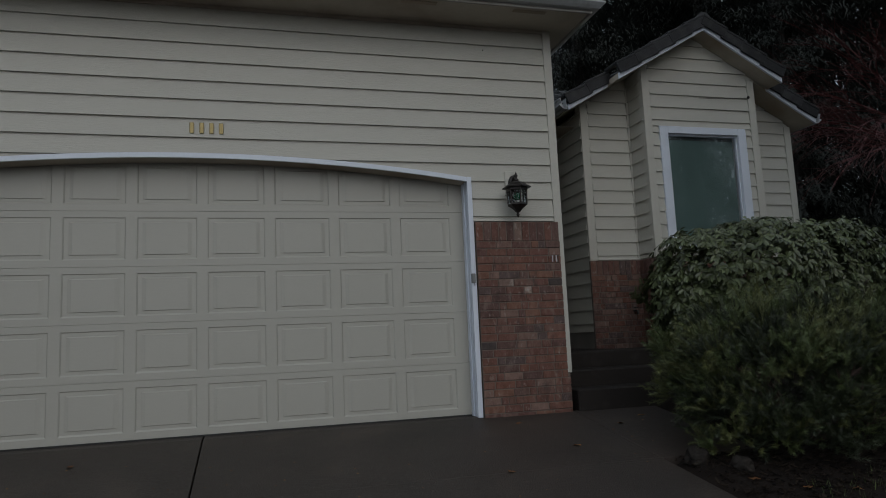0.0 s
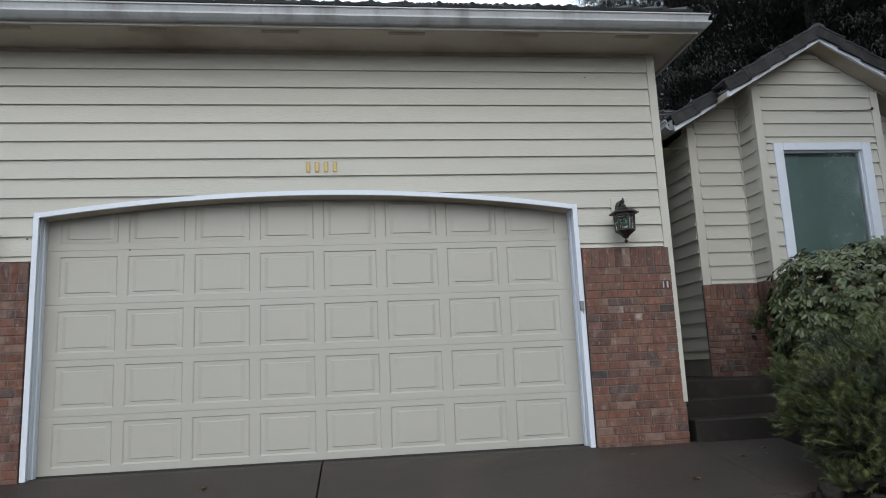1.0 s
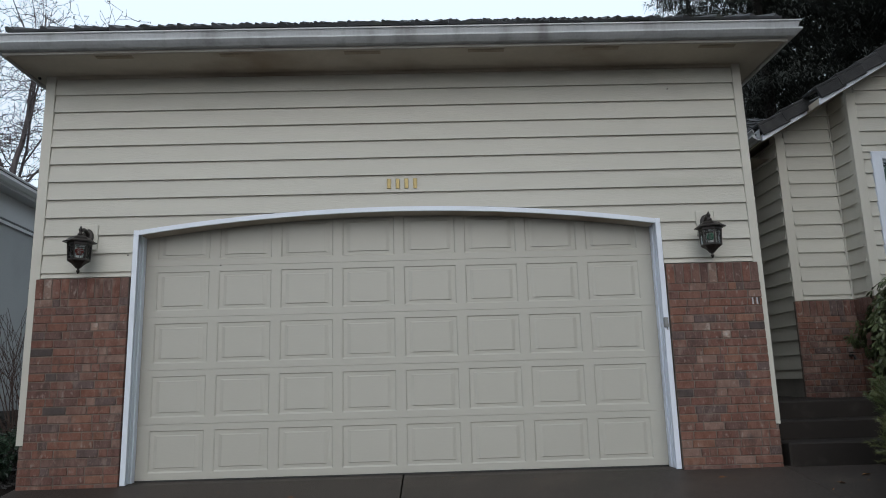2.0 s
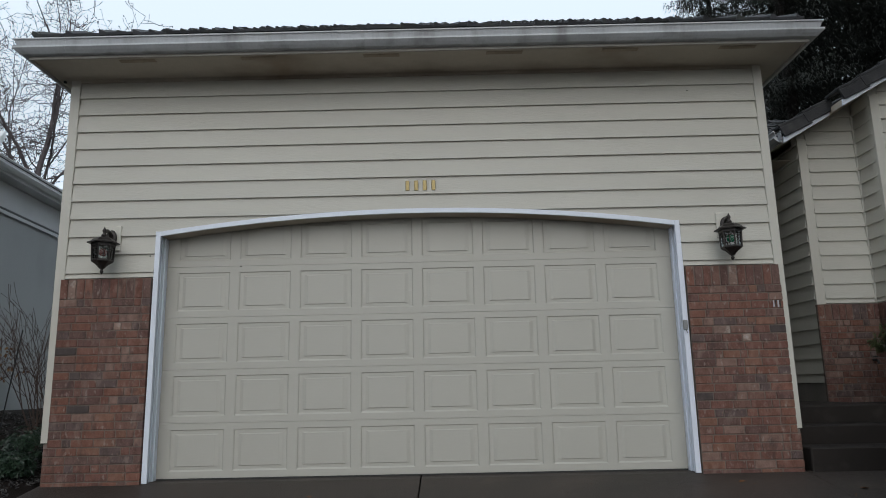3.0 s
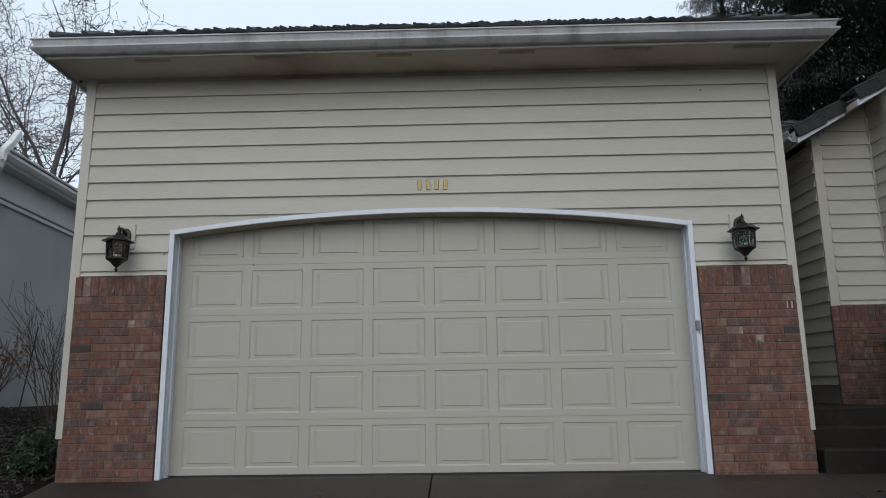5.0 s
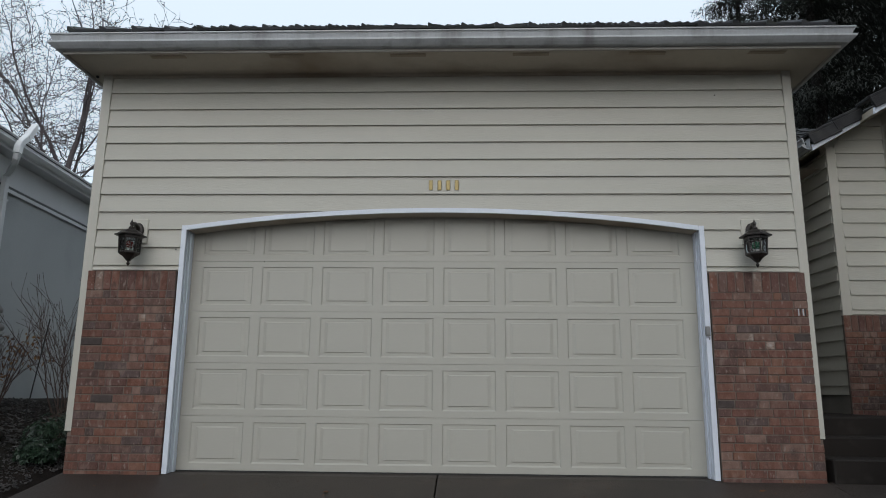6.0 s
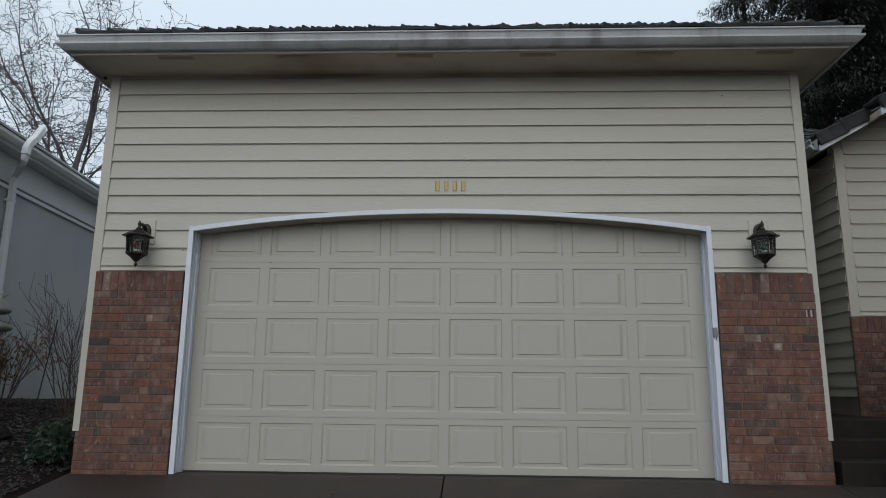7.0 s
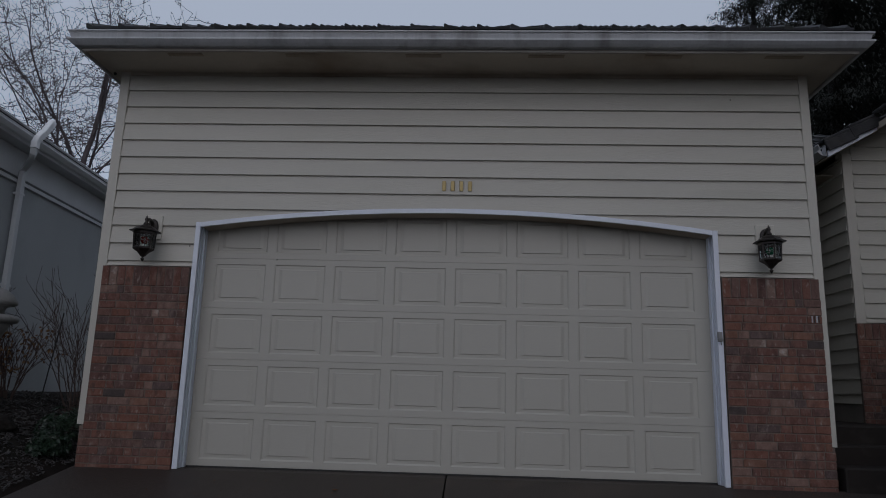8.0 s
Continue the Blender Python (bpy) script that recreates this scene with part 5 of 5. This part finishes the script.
# red-twigged tree beyond the wing
rng = random.Random(6)
red = thing("red_twig_maple", "leafless maple with fine dark red arching twigs", "tree", (12.7, 3.4, ground_z(12.7, 3.4) - 0.1))
part("trunk", tube(bmesh.new(), [(0, 0, 0), (-0.1, 0, 1.5), (-0.15, 0.05, 2.9), (-0.15, 0.05, 4.1)], [0.16, 0.12, 0.09, 0.06], 9), M_BARK, red)
for i in range(11):
    a = math.pi + rng.uniform(-1.3, 1.3)
    bm = bmesh.new()
    spread(bm, Vector((-0.15, 0.05, 3.3 + 0.16 * (i % 6))), Vector((math.cos(a), 0.7 * math.sin(a), rng.uniform(0.25, 0.75))).normalized(), rng.uniform(1.2, 1.65), 0.020, 3, rng, 5, 0.42, 0.05, 0.09, 0.70, 4, 0.0026)
    part("limb", bm, M_REDTWIG, red)

# shrubs in the bed beside the garage
def twig_shrub(x, y, n, height, seed, label, mat, leaves=0):
    rng = random.Random(seed)
    sh = thing("bare_shrub", label, "shrub", (x, y, ground_z(x, y) - 0.03))
    verts, faces = [], []
    for i in range(n):
        a = rng.uniform(0, 6.283)
        bm = bmesh.new()
        d = Vector((0.22 * math.cos(a), 0.18 * math.sin(a), 1)).normalized()
        spread(bm, Vector((0.06 * math.cos(a), 0.06 * math.sin(a), 0)), d, height * rng.uniform(0.40, 0.66), 0.0075, 2, rng, 3, 0.5, -0.01, 0.13, 0.62, 5, 0.0024)
        if leaves:
            for v in list(bm.verts)[::5]:
                if v.co.z > height * 0.3 and rng.random() < leaves:
                    whorl(verts, faces, v.co.copy(), Vector((rng.gauss(0, 1), rng.gauss(0, 1), 0.3)), rng, 2, 0.05, 0.028, 0.6)
        part("stem", bm, mat, sh)
    if leaves:
        raw_mesh("leaves", verts, faces, M_TANS, sh)
    return sh


twig_shrub(-4.25, 1.42, 26, 1.60, 3, "leafless brown shrub with upright twigs against the stucco", M_TWIG)
twig_shrub(-4.95, 1.15, 20, 1.0, 9, "sparse shrub with a few withered orange leaves", M_TWIG, 0.16)
stake = thing("garden_stake", "thin dark leaning garden stake", "stake", (-4.56, 1.15, ground_z(-4.56, 1.15) - 0.05))
part("rod", tube(bmesh.new(), [(0, 0, 0), (0.16, 0.0, 1.54 - ground_z(-4.56, 1.15))], 0.007, 6), M_BLACK, stake)

rng = random.Random(41)
for x, y, r, hh, seed in ((-3.82, 0.48, 0.27, 0.46, 1), (-3.74, 0.10, 0.17, 0.24, 2)):
    sh = thing("evergreen_shrub", "low glossy dark green shrub beside the garage corner", "shrub", (x, y, ground_z(x, y)))
    verts, faces = [], []
    for i in range(170):
        th, cz = rng.uniform(0, 6.283), rng.uniform(-0.2, 1)
        sr = math.sqrt(1 - cz * cz)
        n = Vector((sr * math.cos(th), sr * math.sin(th), cz))
        k4 = rng.uniform(0.6, 1.05)
        whorl(verts, faces, Vector((n.x * r * k4, n.y * r * k4, hh * 0.35 + n.z * hh * 0.6 * k4)), n, rng, 6, 0.05, 0.02, 0.3)
    raw_mesh("foliage", verts, faces, M_SHRUB, sh)
    bm = bmesh.new()
    spread(bm, Vector((0, 0, -0.04)), Vector((0.1, 0.1, 1)).normalized(), hh * 0.6, 0.012, 2, rng, 4, 0.8, 0, 0.1, 0.6, 5, 0.003)
    part("stem", bm, M_TWIG, sh)

# bark chips, litter, lawn, fallen leaves
rng = random.Random(77)


def loose_chips(name, count, x0, x1, y0, y1, mat, label, category):
    """Flat chips strewn over a bed, each tilted its own way."""
    verts, faces = [], []
    for i in range(count):
        x, y = rng.uniform(x0, x1), rng.uniform(y0, y1)
        z = ground_z(x, y) + rng.uniform(0.006, 0.022)
        a, tilt = rng.uniform(0, 6.283), rng.uniform(-0.5, 0.5)
        size = rng.choice((0.35, 0.5, 0.8))
        l2, w2, t2 = size * rng.uniform(0.012, 0.04), size * rng.uniform(0.006, 0.014), 0.004
        m = Matrix.Translation((x, y, z)) @ Matrix.Rotation(a, 4, "Z") @ Matrix.Rotation(tilt, 4, "Y")
        k2 = len(verts)
        verts += [tuple(m @ Vector((sx * l2, sy * w2, sz * t2))) for sx in (-1, 1) for sy in (-1, 1) for sz in (-1, 1)]
        faces += [tuple(k2 + q for q in f) for f in ((0, 1, 3, 2), (4, 6, 7, 5), (0, 4, 5, 1), (2, 3, 7, 6), (0, 2, 6, 4), (1, 5, 7, 3))]
    ob = raw_mesh(name, verts, faces, mat, None, "stuff", label)
    ob["category"] = category


loose_chips("bark_chips", 8500, -5.6, -3.36, -2.6, 2.2, M_CHIPS, "loose dark bark chips over the garden bed", "mulch")
loose_chips("leaf_litter", 3000, 3.46, 6.4, -3.2, -1.54, M_LITTER, "wet brown leaf litter under the dwarf pine", "litter")

verts, faces = [], []
for i in range(9000):
    x, y = rng.uniform(3.9, 8.5), rng.uniform(-6.5, -2.35)
    if x < 4.3 - 0.15 * (y + 2.3) and rng.random() < 0.6:
        continue
    z = ground_z(x, y)
    a, hh = rng.uniform(0, 6.283), rng.uniform(0.03, 0.075)
    k2 = len(verts)
    verts += [(x - 0.004 * math.cos(a), y - 0.004 * math.sin(a), z), (x + 0.004 * math.cos(a), y + 0.004 * math.sin(a), z), (x + rng.uniform(-0.03, 0.03), y + rng.uniform(-0.03, 0.03), z + hh)]
    faces.append((k2, k2 + 1, k2 + 2))
ob = raw_mesh("lawn_grass", verts, faces, M_LAWN, None, "stuff", "short winter lawn grass beside the bed")
ob["category"] = "grass"


def fallen_leaf(x, y, z, seed):
    rng = random.Random(seed)
    bm = bmesh.new()
    n = 9
    c = bm.verts.new((0, 0, 0.006))
    ring = []
    for i in range(n):
        a = 2 * math.pi * i / n
        r = 0.032 * (1 + 0.35 * math.cos(3 * a) * rng.uniform(0.4, 1)) * (1.3 if i == 0 else 1)
        ring.append(bm.verts.new((r * math.cos(a), 0.75 * r * math.sin(a), rng.uniform(0.0, 0.014))))
    for i in range(n):
        bm.faces.new((c, ring[i], ring[(i + 1) % n]))
    bmesh.ops.solidify(bm, geom=list(bm.faces), thickness=0.001)
    ob = part("fallen_leaf", bm, M_TAN)
    ob.location = (x, y, z + 0.002)
    ob.rotation_euler = (0, 0, rng.uniform(0, 6))
    return tagged(ob, "withered orange-brown fallen leaf", "leaf", "fallen leaves")


for i, (x, y) in enumerate(((3.62, -0.55), (3.95, -0.35), (3.75, -2.15), (3.95, -2.4), (4.2, -2.55), (2.2, -1.5), (-0.9, -0.5), (2.75, -0.3), (3.85, -2.75), (2.95, -1.05))):
    on_slab = x < 3.4 or (x < 4.3 and y > -1.4)
    fallen_leaf(x, y, drive_z(y) if on_slab else ground_z(x, y) + 0.012, i)
for i in range(9):
    x, y = rng.uniform(-5.2, -3.5), rng.uniform(-1.6, 0.6)
    fallen_leaf(x, y, ground_z(x, y) + 0.02, 30 + i)
verts, faces = [], []
for i in range(160):
    x, y = rng.uniform(-3.2, 3.9), rng.uniform(-3.0, -0.05)
    if x > 3.3 and y < -1.4:
        continue
    z, s2 = drive_z(y) + 0.001, rng.uniform(0.003, 0.008)
    k2 = len(verts)
    verts += [(x - s2, y - s2, z), (x + s2, y - s2, z), (x + s2, y + s2, z), (x - s2, y + s2, z), (x, y, z + s2)]
    faces += [(k2, k2 + 1, k2 + 4), (k2 + 1, k2 + 2, k2 + 4), (k2 + 2, k2 + 3, k2 + 4), (k2 + 3, k2, k2 + 4)]
ob = raw_mesh("driveway_debris", verts, faces, M_TANS, None, "stuff", "scattered bits of leaf and grit on the driveway")
ob["category"] = "debris"
